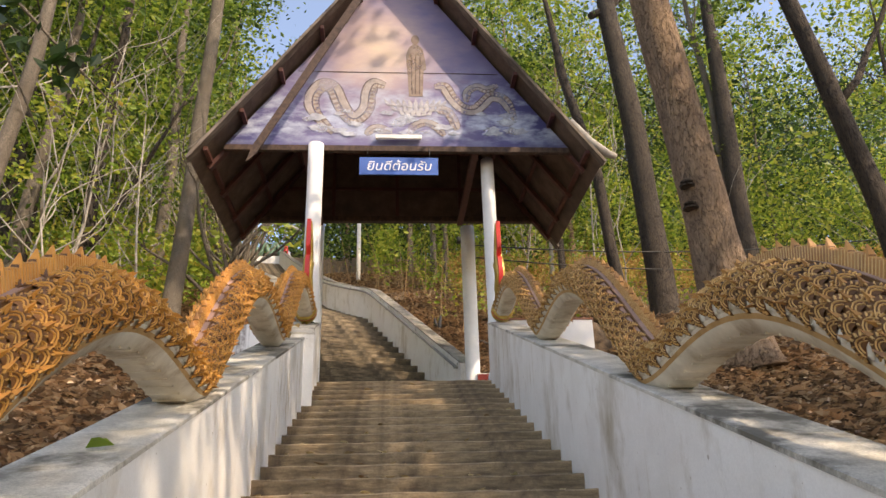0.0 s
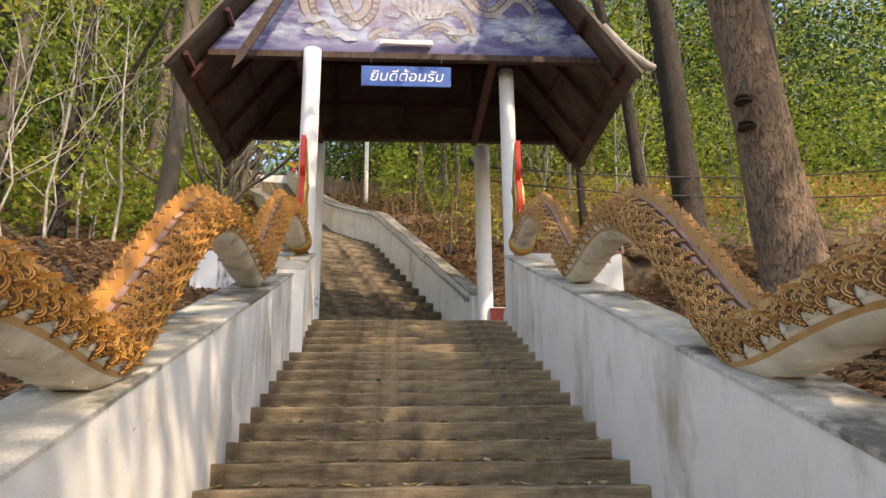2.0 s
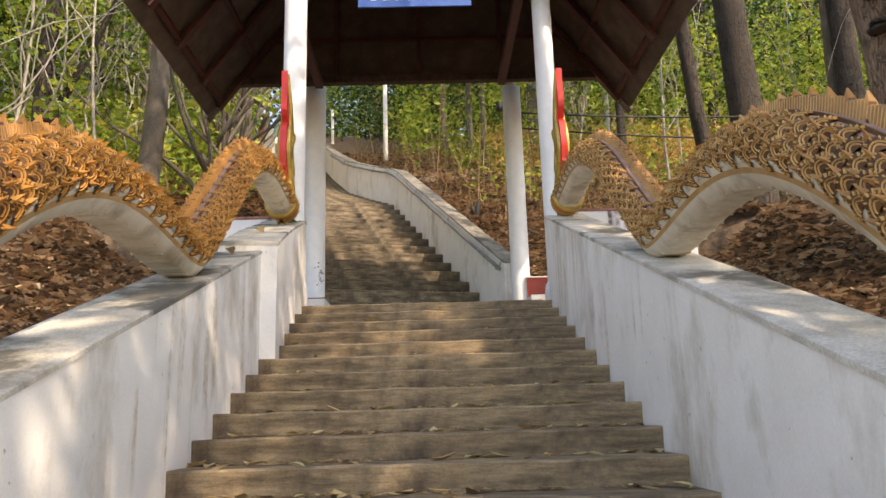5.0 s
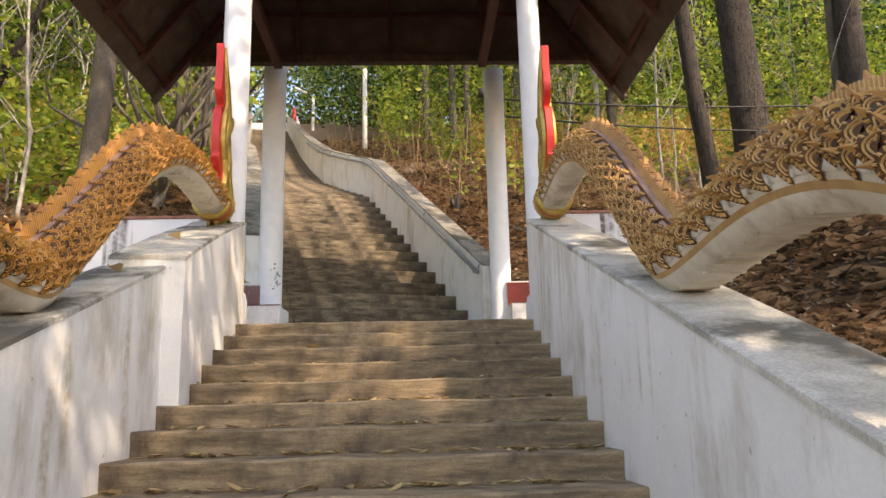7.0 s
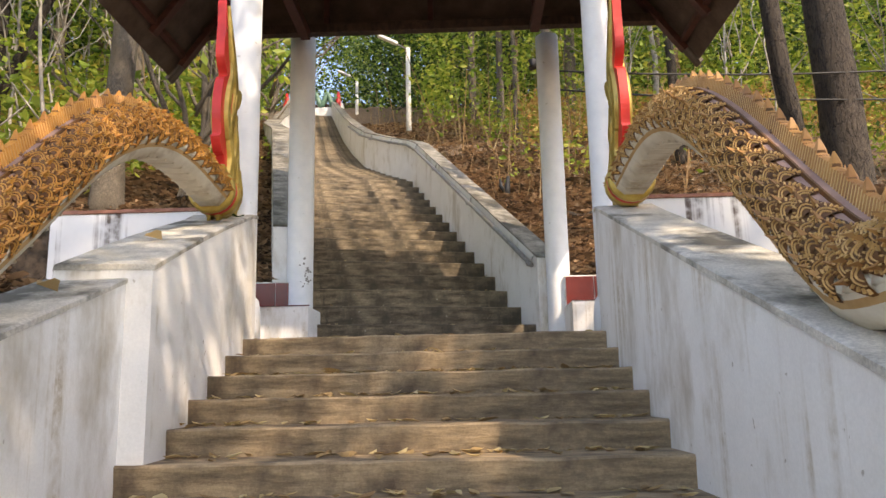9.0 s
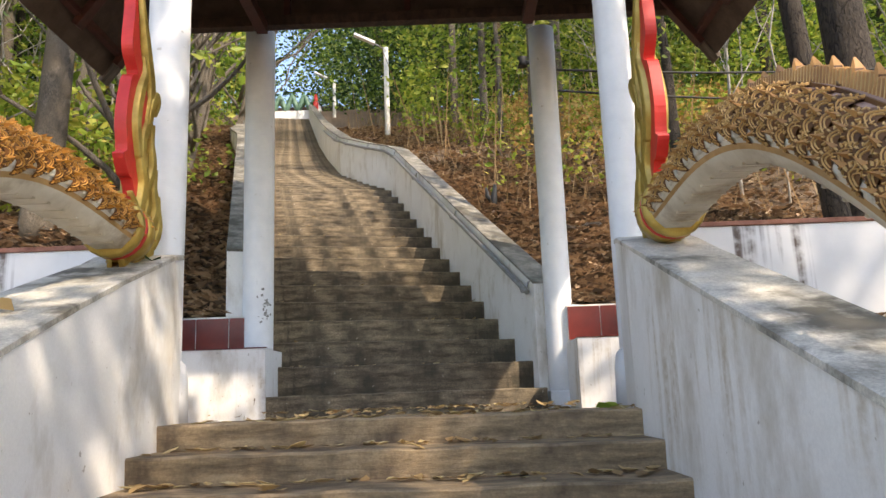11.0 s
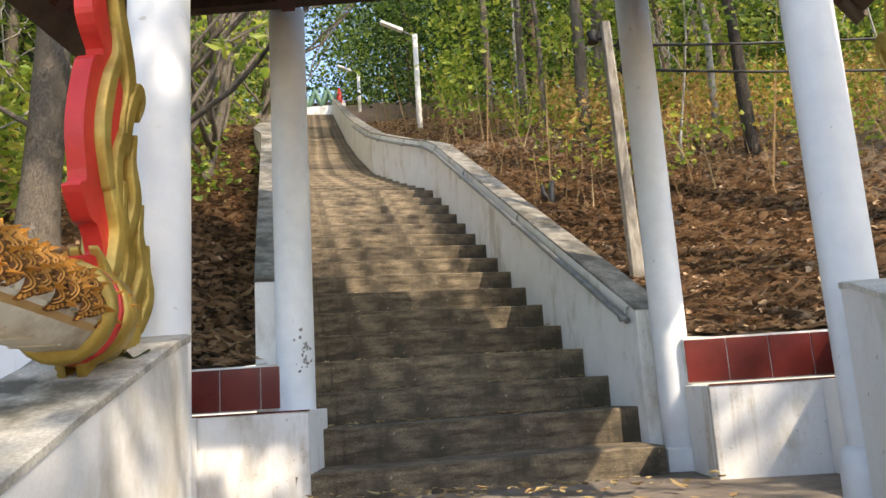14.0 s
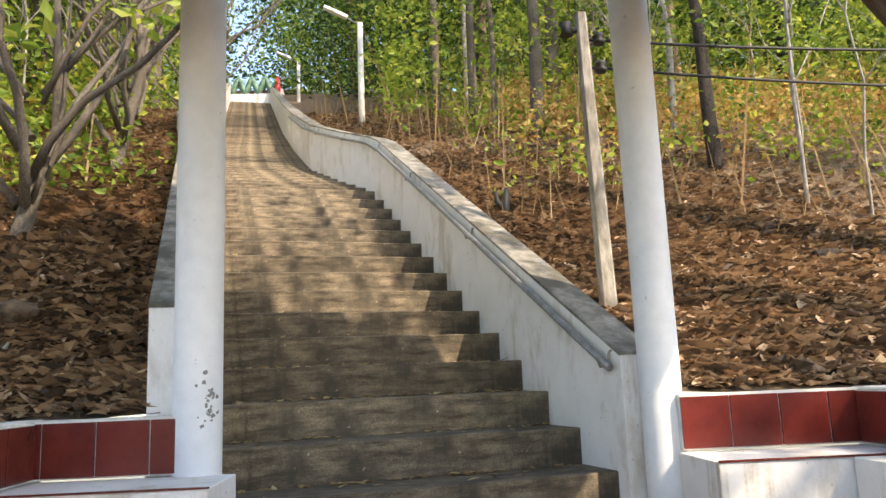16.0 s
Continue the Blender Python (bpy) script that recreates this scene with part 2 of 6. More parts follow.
DRY_PALE = leafy("pale_fallen_leaf", [(0.0, (0.17, 0.1, 0.05)), (0.3, (0.38, 0.25, 0.11)), (0.65, (0.56, 0.42, 0.2)), (0.9, (0.64, 0.54, 0.3)), (1.0, (0.56, 0.5, 0.12))], 0.2, 0.6)
BRACKEN = leafy("rusty_bracken_leaf", [(0.0, (0.28, 0.14, 0.045)), (0.35, (0.54, 0.31, 0.1)), (0.7, (0.68, 0.49, 0.17)), (1.0, (0.52, 0.52, 0.12))], 0.5, 0.7)
STALK = leafy("dry_straw_stalk", [(0.0, (0.16, 0.1, 0.04)), (0.5, (0.32, 0.2, 0.09)), (1.0, (0.45, 0.36, 0.2))], 0.2, 0.8)


# ---- builders ----
def finish(name, bm, material, parent=None, label="", smooth=False):
    me = bpy.data.meshes.new(name)
    bm.normal_update()
    bm.to_mesh(me)
    bm.free()
    for m in material if isinstance(material, (list, tuple)) else [material]:
        me.materials.append(m)
    if smooth:
        me.polygons.foreach_set("use_smooth", [True] * len(me.polygons))
    ob = new(name, me)
    if parent:
        ob.parent = parent
    if label:
        ob["label"] = label
    return ob


def part(name, bm, material, parent, label="", smooth=False):
    return finish(name, bm, material, parent, label, smooth)


def empty(name, label, category, kind="", group="", at=(0, 0, 0)):
    e = new(name)
    e.location = at
    return tagged(e, label, category, group, kind)


def box(bm, lo, hi, bevel=0.0):
    c = [(a + b) / 2 for a, b in zip(lo, hi)]
    s = [abs(b - a) for a, b in zip(lo, hi)]
    r = bmesh.ops.create_cube(bm, size=1.0, matrix=Matrix.Translation(c) @ Matrix.Diagonal((*s, 1)))
    if bevel:
        es = list({e for v in r["verts"] for e in v.link_edges})
        bmesh.ops.bevel(bm, geom=es, offset=bevel, segments=2, affect="EDGES", profile=0.6)
    return r


def boxed(lo, hi, bevel=0.0):
    bm = bmesh.new()
    box(bm, lo, hi, bevel)
    return bm


def prism(bm, poly, depth, m=Matrix()):
    """A flat polygon (x, y) pushed out to a thickness along z, then placed by m."""
    a = [bm.verts.new(m @ Vector((x, y, 0))) for x, y in poly]
    b = [bm.verts.new(m @ Vector((x, y, depth))) for x, y in poly]
    bm.faces.new(a[::-1])
    bm.faces.new(b)
    n = len(poly)
    for i in range(n):
        bm.faces.new((a[i], a[(i + 1) % n], b[(i + 1) % n], b[i]))


def sweep(bm, pts, radii, sides=8, closed_ends=True, mat_i=0):
    """A round tube through the points, with a radius at each."""
    pts = [Vector(p) for p in pts]
    rings = []
    ref = Vector((0.31, 0.17, 0.93)).normalized()
    for i, p in enumerate(pts):
        t = (pts[min(i + 1, len(pts) - 1)] - pts[max(i - 1, 0)]).normalized()
        s = t.cross(ref)
        if s.length < 0.05:
            s = t.cross(Vector((1, 0, 0)))
        s.normalize()
        u = s.cross(t)
        r = radii[i] if isinstance(radii, (list, tuple)) else radii
        rings.append([bm.verts.new(p + (s * math.cos(a) + u * math.sin(a)) * r)
                      for a in (2 * math.pi * k / sides for k in range(sides))])
    for a, b in zip(rings, rings[1:]):
        for k in range(sides):
            f = bm.faces.new((a[k], a[(k + 1) % sides], b[(k + 1) % sides], b[k]))
            f.smooth, f.material_index = True, mat_i
    if closed_ends:
        bm.faces.new(rings[0][::-1]).material_index = mat_i
        bm.faces.new(rings[-1]).material_index = mat_i


def lerp(table, v):
    return float(np.interp(v, [a for a, _ in table], [b for _, b in table]))


# ---- plan ----
HALF, TREAD, RISE = 1.08, 0.3264, 0.1182
UP_Y, UP_Z, UP_T, UP_R, UP_N = 3.888, 0.378, 0.466, 0.2533, 14
BEND_Y, BEND_Z, FAR_SLOPE = UP_Y + UP_T * UP_N, UP_Z + UP_R * UP_N, 0.4365
FAR_T = 0.33
RIGHT_EDGE = [(3.0, 1.264), (BEND_Y, -0.724), (11.6, -1.38), (13.1, -2.08), (16.2, -2.86), (20.6, -3.84), (38.4, -7.44), (60, -11.8)]
UP_W = 2.45
SKEW = [(3.0, 15.0), (10.4, 15.0), (12.0, 18.0), (14.0, 14.0), (20.0, 12.5), (38.4, 11.5)]
UP_WIDE = [(10.4, UP_W), (13.0, 2.05), (20.0, 1.75), (38.4, 2.05)]
UP_H = [(3.7, 0.82), (10.4, 0.87), (38.4, 0.9)]
BACK_Y = 3.56


def stair_z(y):
    if y < 0:
        return y * RISE / TREAD
    if y < 3.0:
        return 0.0
    if y < BEND_Y:
        return UP_Z + (y - UP_Y) * UP_R / UP_T
    return BEND_Z + (min(y, 38.4) - BEND_Y) * FAR_SLOPE


def right_edge(y):
    return lerp(RIGHT_EDGE, y)


def across(y, u, v=0.0):
    """A point on the upper stair: u metres in from its right edge and v metres up its line, where the edge stands at y."""
    a = radians(lerp(SKEW, y))
    return right_edge(y) - u * math.cos(a) - v * math.sin(a), y - u * math.sin(a) + v * math.cos(a)


BACK = [(0.5, 0.93), (3.4, 0.82), (5.6, 1.5), (8.0, 2.6), (10.7, 4.15), (13.0, 5.5), (16.0, 6.8), (38.4, 16.6), (60, 22), (110, 26)]


def smooth01(v):
    v = min(max(v, 0.0), 1.0)
    return v * v * (3 - 2 * v)


def ground_z(x, y):
    a = abs(x)
    front = max(y, -13.5) * RISE / TREAD + 0.25
    back = lerp(BACK, max(y, 0.5))
    k = smooth01((y + 2.2) / 3.4) if a > 2.75 else (1.0 if y > 0.5 else 0.0)
    if 2.6 < a <= 3.4 and y < 0.55:
        k = smooth01((y + 2.2) / 3.4) * smooth01((a - 2.6) / 0.8)
    z = front * (1 - k) + back * k
    side = min(max(a - 2.4, 0), 14)
    if y < 20:
        z += side * (0.06 if x < 0 else 0.03)
    if x < 0 and y > 3.6:
        z += 0.75 * smooth01((y - 3.6) / 1.6) * smooth01((a - 2.0) / 1.4) * smooth01((16 - y) / 4)
    z += 0.10 * noise.noise(Vector((x * 0.5, y * 0.5, 3.0))) + 0.04 * noise.noise(Vector((x * 1.9, y * 1.9, 8.0)))
    return z


def outer_edge(y, side):
    if y <= 0.5:
        return side * 1.32
    if y < BACK_Y:
        return side * 2.56
    c = right_edge(y)
    return c + 0.22 if side > 0 else c - lerp(UP_WIDE, y) - 0.42


def build_ground():
    ys = sorted(set([-30, -22, -16] + [round(-13 + 0.3 * i, 3) for i in range(45)] + [0.499, 0.501, BACK_Y - 0.001, BACK_Y + 0.001]
                    + [round(0.8 + 0.3 * i, 3) for i in range(60)] + [20, 22, 24, 27, 30, 34, 38, 44, 52, 60, 75, 110]))
    us = [0, 0.25, 0.5, 0.75, 1.0, 1.3, 1.6, 2, 2.4, 2.8, 3.3, 3.8, 4.4, 5, 6, 7, 8, 10, 12, 15, 20, 28, 40, 60, 100]
    bm = bmesh.new()
    for side in (-1, 1):
        grid = []
        for y in ys:
            e = outer_edge(y, side)
            row = []
            for u in us:
                x = e + side * u
                row.append(bm.verts.new((x, y, ground_z(x, y))))
            grid.append(row)
        for a, b in zip(grid, grid[1:]):
            for i in range(len(us) - 1):
                q = (a[i], a[i + 1], b[i + 1], b[i])
                bm.faces.new(q if side > 0 else q[::-1]).smooth = True
    ob = finish("ground", bm, SOIL)
    return tagged(ob, "forest floor of brown soil under dry leaves", "ground", kind="structure")


build_ground()


# ---- stairs ----
def step_mesh(x0, x1, depth, rise, seed, nose=0.015):
    """One step: a block with a worn, slightly wavy nosing; origin at the nosing's middle, top at z = 0."""
    rnd = random.Random(seed)
    bm = bmesh.new()
    n = 16
    prof = [(0.008, -rise - 0.02), (0.006, -rise * 0.6), (0.002, -0.03), (0.0, -0.009), (0.009, 0.0), (depth + 0.03, 0.0), (depth + 0.03, -rise - 0.02)]
    rings = []
    for i in range(n + 1):
        x = x0 + (x1 - x0) * i / n
        w = rnd.uniform(-0.007, 0.007)
        h = rnd.uniform(-0.005, 0.004)
        rings.append([bm.verts.new((x, py + (w if k < 5 else 0), pz + (h if k in (1, 2, 3, 4, 5) else 0))) for k, (py, pz) in enumerate(prof)])
    for a, b in zip(rings, rings[1:]):
        for k in range(len(prof)):
            j = (k + 1) % len(prof)
            bm.faces.new((a[k], b[k], b[j], a[j]))
    bm.faces.new(rings[0])
    bm.faces.new(rings[-1][::-1])
    bmesh.ops.recalc_face_normals(bm, faces=bm.faces)
    return bm


def build_lower_stairs():
    top = empty("lower_stairs", "wide brown board-marked concrete steps strewn with leaves", "stairs", "structure")
    kinds = []
    for s in range(5):
        bm = step_mesh(-1.16, HALF + 0.03, TREAD, RISE, s)
        me = bpy.data.meshes.new("step")
        bm.to_mesh(me)
        bm.free()
        me.materials.append(STEP)
        kinds.append(me)
    for k in range(1, 46):
        ob = new("step", kinds[k % 5])
        ob.parent = top
        ob.location = (random.uniform(-0.01, 0.01), -TREAD * k, -RISE * k)


def build_upper_stairs():
    top = empty("upper_stairs", "tall grey-brown concrete steps climbing from the pavilion", "stairs", "structure")
    # the two first risers behind the landing, then the straight flight
    first = part("step", step_mesh(-2.5, 0.03, 0.75, 0.22, 50), STEP_UP, top)
    first.matrix_basis = pose(1.06, 3.38, 0.125, 0, 0, 13.5)
    kinds = []
    for s in range(4):
        bm = step_mesh(-UP_W - 0.05, 0.05, UP_T + 0.03, UP_R + 0.06, 60 + s)
        me = bpy.data.meshes.new("step")
        bm.to_mesh(me)
        bm.free()
        me.materials.append(STEP_UP)
        kinds.append(me)
    for i in range(UP_N + 1):
        y = UP_Y + UP_T * i
        ob = new("step", kinds[i % 4])
        ob.parent = top
        ob.matrix_basis = pose(right_edge(y), y, UP_Z + UP_R * i, 0, 0, lerp(SKEW, y) + random.uniform(-0.5, 0.5))
    far = []
    for s in range(4):
        bm = step_mesh(-UP_W - 0.1, 0.1, FAR_T, FAR_T * FAR_SLOPE, 80 + s)
        me = bpy.data.meshes.new("step")
        bm.to_mesh(me)
        bm.free()
        me.materials.append(STEP_UP)
        far.append(me)
    k = 1
    while BEND_Y + FAR_T * k < 38.4:
        y = BEND_Y + FAR_T * k
        ob = new("step", far[k % 4])
        ob.parent = top
        ob.matrix_basis = pose(right_edge(y), y, BEND_Z + FAR_T * k * FAR_SLOPE, 0, 0, lerp(SKEW, y)) @ Matrix.Diagonal((lerp(UP_WIDE, y) / UP_W, 1, 1, 1))
        k += 1


def ribbon_wall(name, path, thick, label, bottom=-1.2, coping=True):
    """A wall along (x, y, top z) points of its inner face; thick > 0 to the right."""
    w = empty(name, label, "wall", "structure")
    bm = bmesh.new()
    cap = bmesh.new()
    rows, caps = [], []
    for i, (x, y, z) in enumerate(path):
        a, b = path[max(i - 1, 0)], path[min(i + 1, len(path) - 1)]
        d = Vector((b[0] - a[0], b[1] - a[1])).normalized()
        nx, ny = d.y * thick, -d.x * thick
        rows.append([bm.verts.new(p) for p in ((x, y, z + bottom), (x, y, z - 0.02), (x + nx, y + ny, z - 0.02), (x + nx, y + ny, z + bottom))])
        ex, ey = d.y * math.copysign(0.006, thick), -d.x * math.copysign(0.006, thick)
        h = random.uniform(-0.003, 0.003)
        caps.append([cap.verts.new(p) for p in ((x - ex, y - ey, z - 0.024), (x - ex, y - ey, z + h - 0.004), (x + ex, y + ey, z + h), (x + nx, y + ny, z + h), (x + nx + ex, y + ny + ey, z - 0.024))])
    for rr, b_ in ((rows, bm), (caps, cap)):
        n = len(rr[0])
        for a, b in zip(rr, rr[1:]):
            for k in range(n):
                b_.faces.new((a[k], a[(k + 1) % n], b[(k + 1) % n], b[k]))
        b_.faces.new(rr[0])
        b_.faces.new(rr[-1][::-1])
        bmesh.ops.recalc_face_normals(b_, faces=b_.faces)
    part("wall_body", bm, WHITE, w)
    part("coping", cap, COPING_D if "upper" in name else COPING, w, "grey lichen-stained cement coping")
    return w


def wall_top(y):
    return 0.745 + 0.355 * y


def build_stair_walls():
    low = [(HALF, y, wall_top(y)) for y in [-14.6 + 0.6 * i for i in range(25)] + [0.1]] + [(1.165, 0.6, 0.895), (1.175, 0.7, 0.905)]
    ribbon_wall("wall_right_lower", low, 0.34, "white plastered stair parapet with water stains", -1.3)
    l1 = [(lerp([(-1.6, -0.985), (-1.2, -1.03), (-0.8, -1.065), (-0.4, -1.09)], y), y, wall_top(y)) for y in (-1.6, -1.2, -0.8, -0.4, 0.0, 0.16)] + [(-1.12, 0.36, 0.84)]
    ribbon_wall("wall_left_lower_top", l1, -0.38, "white plastered stair parapet beside the pavilion", -1.3)
    l2 = [(-HALF - 0.005, y, wall_top(y) - 0.045) for y in [-14.6 + 0.6 * i for i in range(22)] + [-1.602]]
    ribbon_wall("wall_left_lower", l2, -0.34, "white plastered stair parapet with streaky dirt", -1.3)
    ys = [3.76] + [4.2 + 0.6 * i for i in range(11)] + [10.6, 11.0, 11.6, 12.2, 13.1, 14.5, 16.2, 18, 20.6, 24, 28, 33, 38.4]
    ribbon_wall("wall_right_upper", [(right_edge(y), y, stair_z(y) + lerp(UP_H, y)) for y in ys], 0.27, "white parapet of the upper stair with grey coping", -2.0)
    ribbon_wall("wall_left_upper", [(*across(y, lerp(UP_WIDE, y) + 0.02), stair_z(y) + lerp(UP_H, y) + 0.09) for y in [4.3] + ys[2:]], -0.38,
                "white parapet of the upper stair with mossy coping", -2.2)


build_lower_stairs()
build_upper_stairs()
build_stair_walls()


# ---- pavilion ----
def build_terrace():
    bm = bmesh.new()
    box(bm, (-2.5, 0.3265, -0.4), (2.5, BACK_Y - 0.02, -0.012))
    box(bm, (-1.09, 0.02, -0.4), (1.07, 0.3265, -0.012))
    for v in bm.verts:
        if v.co.y > 3 and v.co.z > -0.1:
            v.co.z = -0.075
    tagged(finish("floor", bm, FLOOR), "dusty cement landing under the pavilion, strewn with leaves", "floor", kind="structure")
    edge = finish("landing_edge", step_mesh(-1.1, HALF + 0.02, 0.34, RISE, 7), STEP)
    tagged(edge, "brown board-marked edge step of the landing", "step", kind="structure")
    for side, name in ((-1, "wall_retaining_left"), (1, "wall_retaining_right")):
        w = empty(name, "white retaining wall with dark drip stains and red-brown top", "wall", "structure")
        part("wall_body", boxed((side * 1.43, 0.42, -0.6), (side * 2.56, 0.56, 0.9), 0.006), DRIP, w)
        part("coping", boxed((side * 1.43, 0.41, 0.9), (side * 2.57, 0.57, 0.925), 0.004), BRICK_TOP, w, "rusty red-brown coping")
        part("side_wall", boxed((side * 2.42, 0.56, -0.6), (side * 2.56, BACK_Y - 0.01, 0.86), 0.006), WHITE, w)


def drip_material():
    m, nt, b = mat_base("white_paint_with_drips")
    f = noise_fac(nt, coords(nt), 4.0)
    col = ramp(nt, f, [(0.3, (0.74, 0.75, 0.75)), (0.7, (0.84, 0.84, 0.83))])
    s = noise_fac(nt, coords(nt, (5.0, 0.2, 0.16)), 1.3, 4, 0.6)
    k = ramp(nt, s, [(0.54, (0, 0, 0)), (0.62, (1, 1, 1))])
    s2 = noise_fac(nt, coords(nt), 14.0, 5, 0.6)
    k2 = ramp(nt, s2, [(0.35, (0.2, 0.2, 0.2)), (0.6, (1, 1, 1))])
    kk = mixc(nt, 1.0, k, k2, "MULTIPLY")
    nt.links.new(mixc(nt, kk, col, (0.13, 0.1, 0.085)), b.inputs["Base Color"])
    b.inputs["Roughness"].default_value = 0.75
    return m


DRIP = drip_material()
BRICK_TOP = surface("rusty_coping_paint", (0.2, 0.08, 0.05), (0.36, 0.17, 0.12), 9.0, 0.85, 0.3)
build_terrace()


def column(name, x, y, z0, z1, r, label, base=0.0, plinth=None):
    c = empty(name, label, "column", "structure", at=(x, y, z0))
    bm = bmesh.new()
    n = 9
    sweep(bm, [(0, 0, (z1 - z0) * i / n) for i in range(n + 1)], [r * random.uniform(0.99, 1.01) for _ in range(n + 1)], 28)
    part("shaft", bm, COL, c)
    if base:
        bm = bmesh.new()
        sweep(bm, [(0, 0, 0.0), (0, 0, base * 0.7), (0, 0, base * 0.93), (0, 0, base)], [r + 0.04, r + 0.035, r + 0.022, r + 0.002], 24)
        part("plaster_base", bm, COL, c, "rough swollen plaster base")
    if plinth:
        part("plinth", boxed((-r - 0.012, -r - 0.012, -0.02), (r + 0.012, r + 0.012, plinth), 0.012), COL, c)
    return c


COLS = ((-1.26, 0.44, 0.112), (1.295, 0.87, 0.1), (-1.515, 3.48, 0.14), (1.265, 3.64, 0.128))
column("column_1", *COLS[0][:2], -0.012, 3.58, COLS[0][2], "round white-painted concrete column with worn paint", 0.32)
column("column_2", *COLS[1][:2], -0.012, 3.58, COLS[1][2], "round white-painted concrete column with worn paint", 0.32)
column("column_3", *COLS[2][:2], -0.09, 3.66, COLS[2][2], "round off-white concrete column with a flaked patch")
column("column_4", *COLS[3][:2], -0.08, 3.66, COLS[3][2], "round off-white concrete column on a square plinth", 0, 0.17)


def flake_patch():
    """Grey cement showing where the paint has come off the rear column."""
    x, y, r = COLS[2]
    rnd = random.Random(4)
    bm = bmesh.new()
    for i in range(26):
        a = radians(rnd.gauss(-52, 11))
        z = rnd.gauss(0.9, 0.075)
        s = rnd.uniform(0.006, 0.02)
        vs = []
        for k in range(6):
            t = k * math.pi / 3
            q = s * rnd.uniform(0.5, 1.2)
            aa = a + q * math.cos(t) / r
            vs.append(bm.verts.new((x + (r + 0.0025) * math.cos(aa), y + (r + 0.0025) * math.sin(aa), z + q * math.sin(t))))
        bm.faces.new(vs)
    ob = finish("paint_flakes", bm, surface("bare_grey_cement", (0.2, 0.2, 0.19), (0.32, 0.31, 0.3), 30.0, 0.9, 0.3))
    tagged(ob, "flaked patches of bare grey cement on the column", "wall patch", kind="structure")


flake_patch()


def bench(name, side):
    """A plastered seat with a tiled back along the rear of the landing, turning forward at its outer end."""
    b = empty(name, "white plastered bench with a glazed oxblood tile back", "bench", at=(0, 0, 0.02))
    x0, x1 = (-2.42, -1.28) if side < 0 else (1.295, 2.42)
    yf, yb = (2.8, 3.39) if side < 0 else (2.9, 3.465)
    part("seat", boxed((x0, yf, -0.12), (x1, yb + 0.03, 0.5), 0.008), WHITE, b)
    part("seat_edge", boxed((x0, yf - 0.01, 0.5), (x1 + 0.01, yf + 0.012, 0.51), 0.003), TILE_R, b, "thin red seat edge")
    xs = -2.42 if side < 0 else 2.0
    part("side_seat", boxed((xs, 0.62, -0.08), (xs + 0.42, yf - 0.012, 0.5), 0.008), WHITE, b)
    t = 0.3
    a, e = (x0, -1.455) if side < 0 else (1.315, x1)
    part("back", boxed((a, yb + 0.005, 0.51), (e + (0.025 if side < 0 else 0), BACK_Y + 0.01, 0.835), 0.003), GROUT, b, "white grout and trim round the tiles")
    x = e if side < 0 else a
    while True:
        lo, hi = (max(x - t, a), x) if side < 0 else (x, min(x + t, e))
        if hi - lo < 0.05:
            break
        part("tile", boxed((lo + 0.004, yb - 0.008, 0.52), (hi - 0.004, yb + 0.01, 0.82), 0.003), TILE_R, b)
        x = lo if side < 0 else hi
    xb = x0 if side < 0 else x1
    part("side_back", boxed((xb - 0.03, 0.62, 0.51), (xb + 0.03, yb - 0.01, 0.83), 0.003), GROUT, b)
    for k in range(8):
        y0 = yb - 0.02 - (k + 1) * t
        xf = (xb + 0.03, xb + 0.045) if side < 0 else (xb - 0.045, xb - 0.03)
        part("tile", boxed((xf[0], y0 + 0.004, 0.52), (xf[1], y0 + t - 0.004, 0.815), 0.003), TILE_R, b)
    return b


bench("bench", -1)
bench("bench", 1)

APEX_Z, EAVE_X, EAVE_Z = 7.12, 2.86, 3.2
ROOF_F, ROOF_B = 0.12, 3.3
GABLE_Y = 0.47


def roof_x(z, side):
    return side * EAVE_X * (APEX_Z - z) / (APEX_Z - EAVE_Z) - 0.05


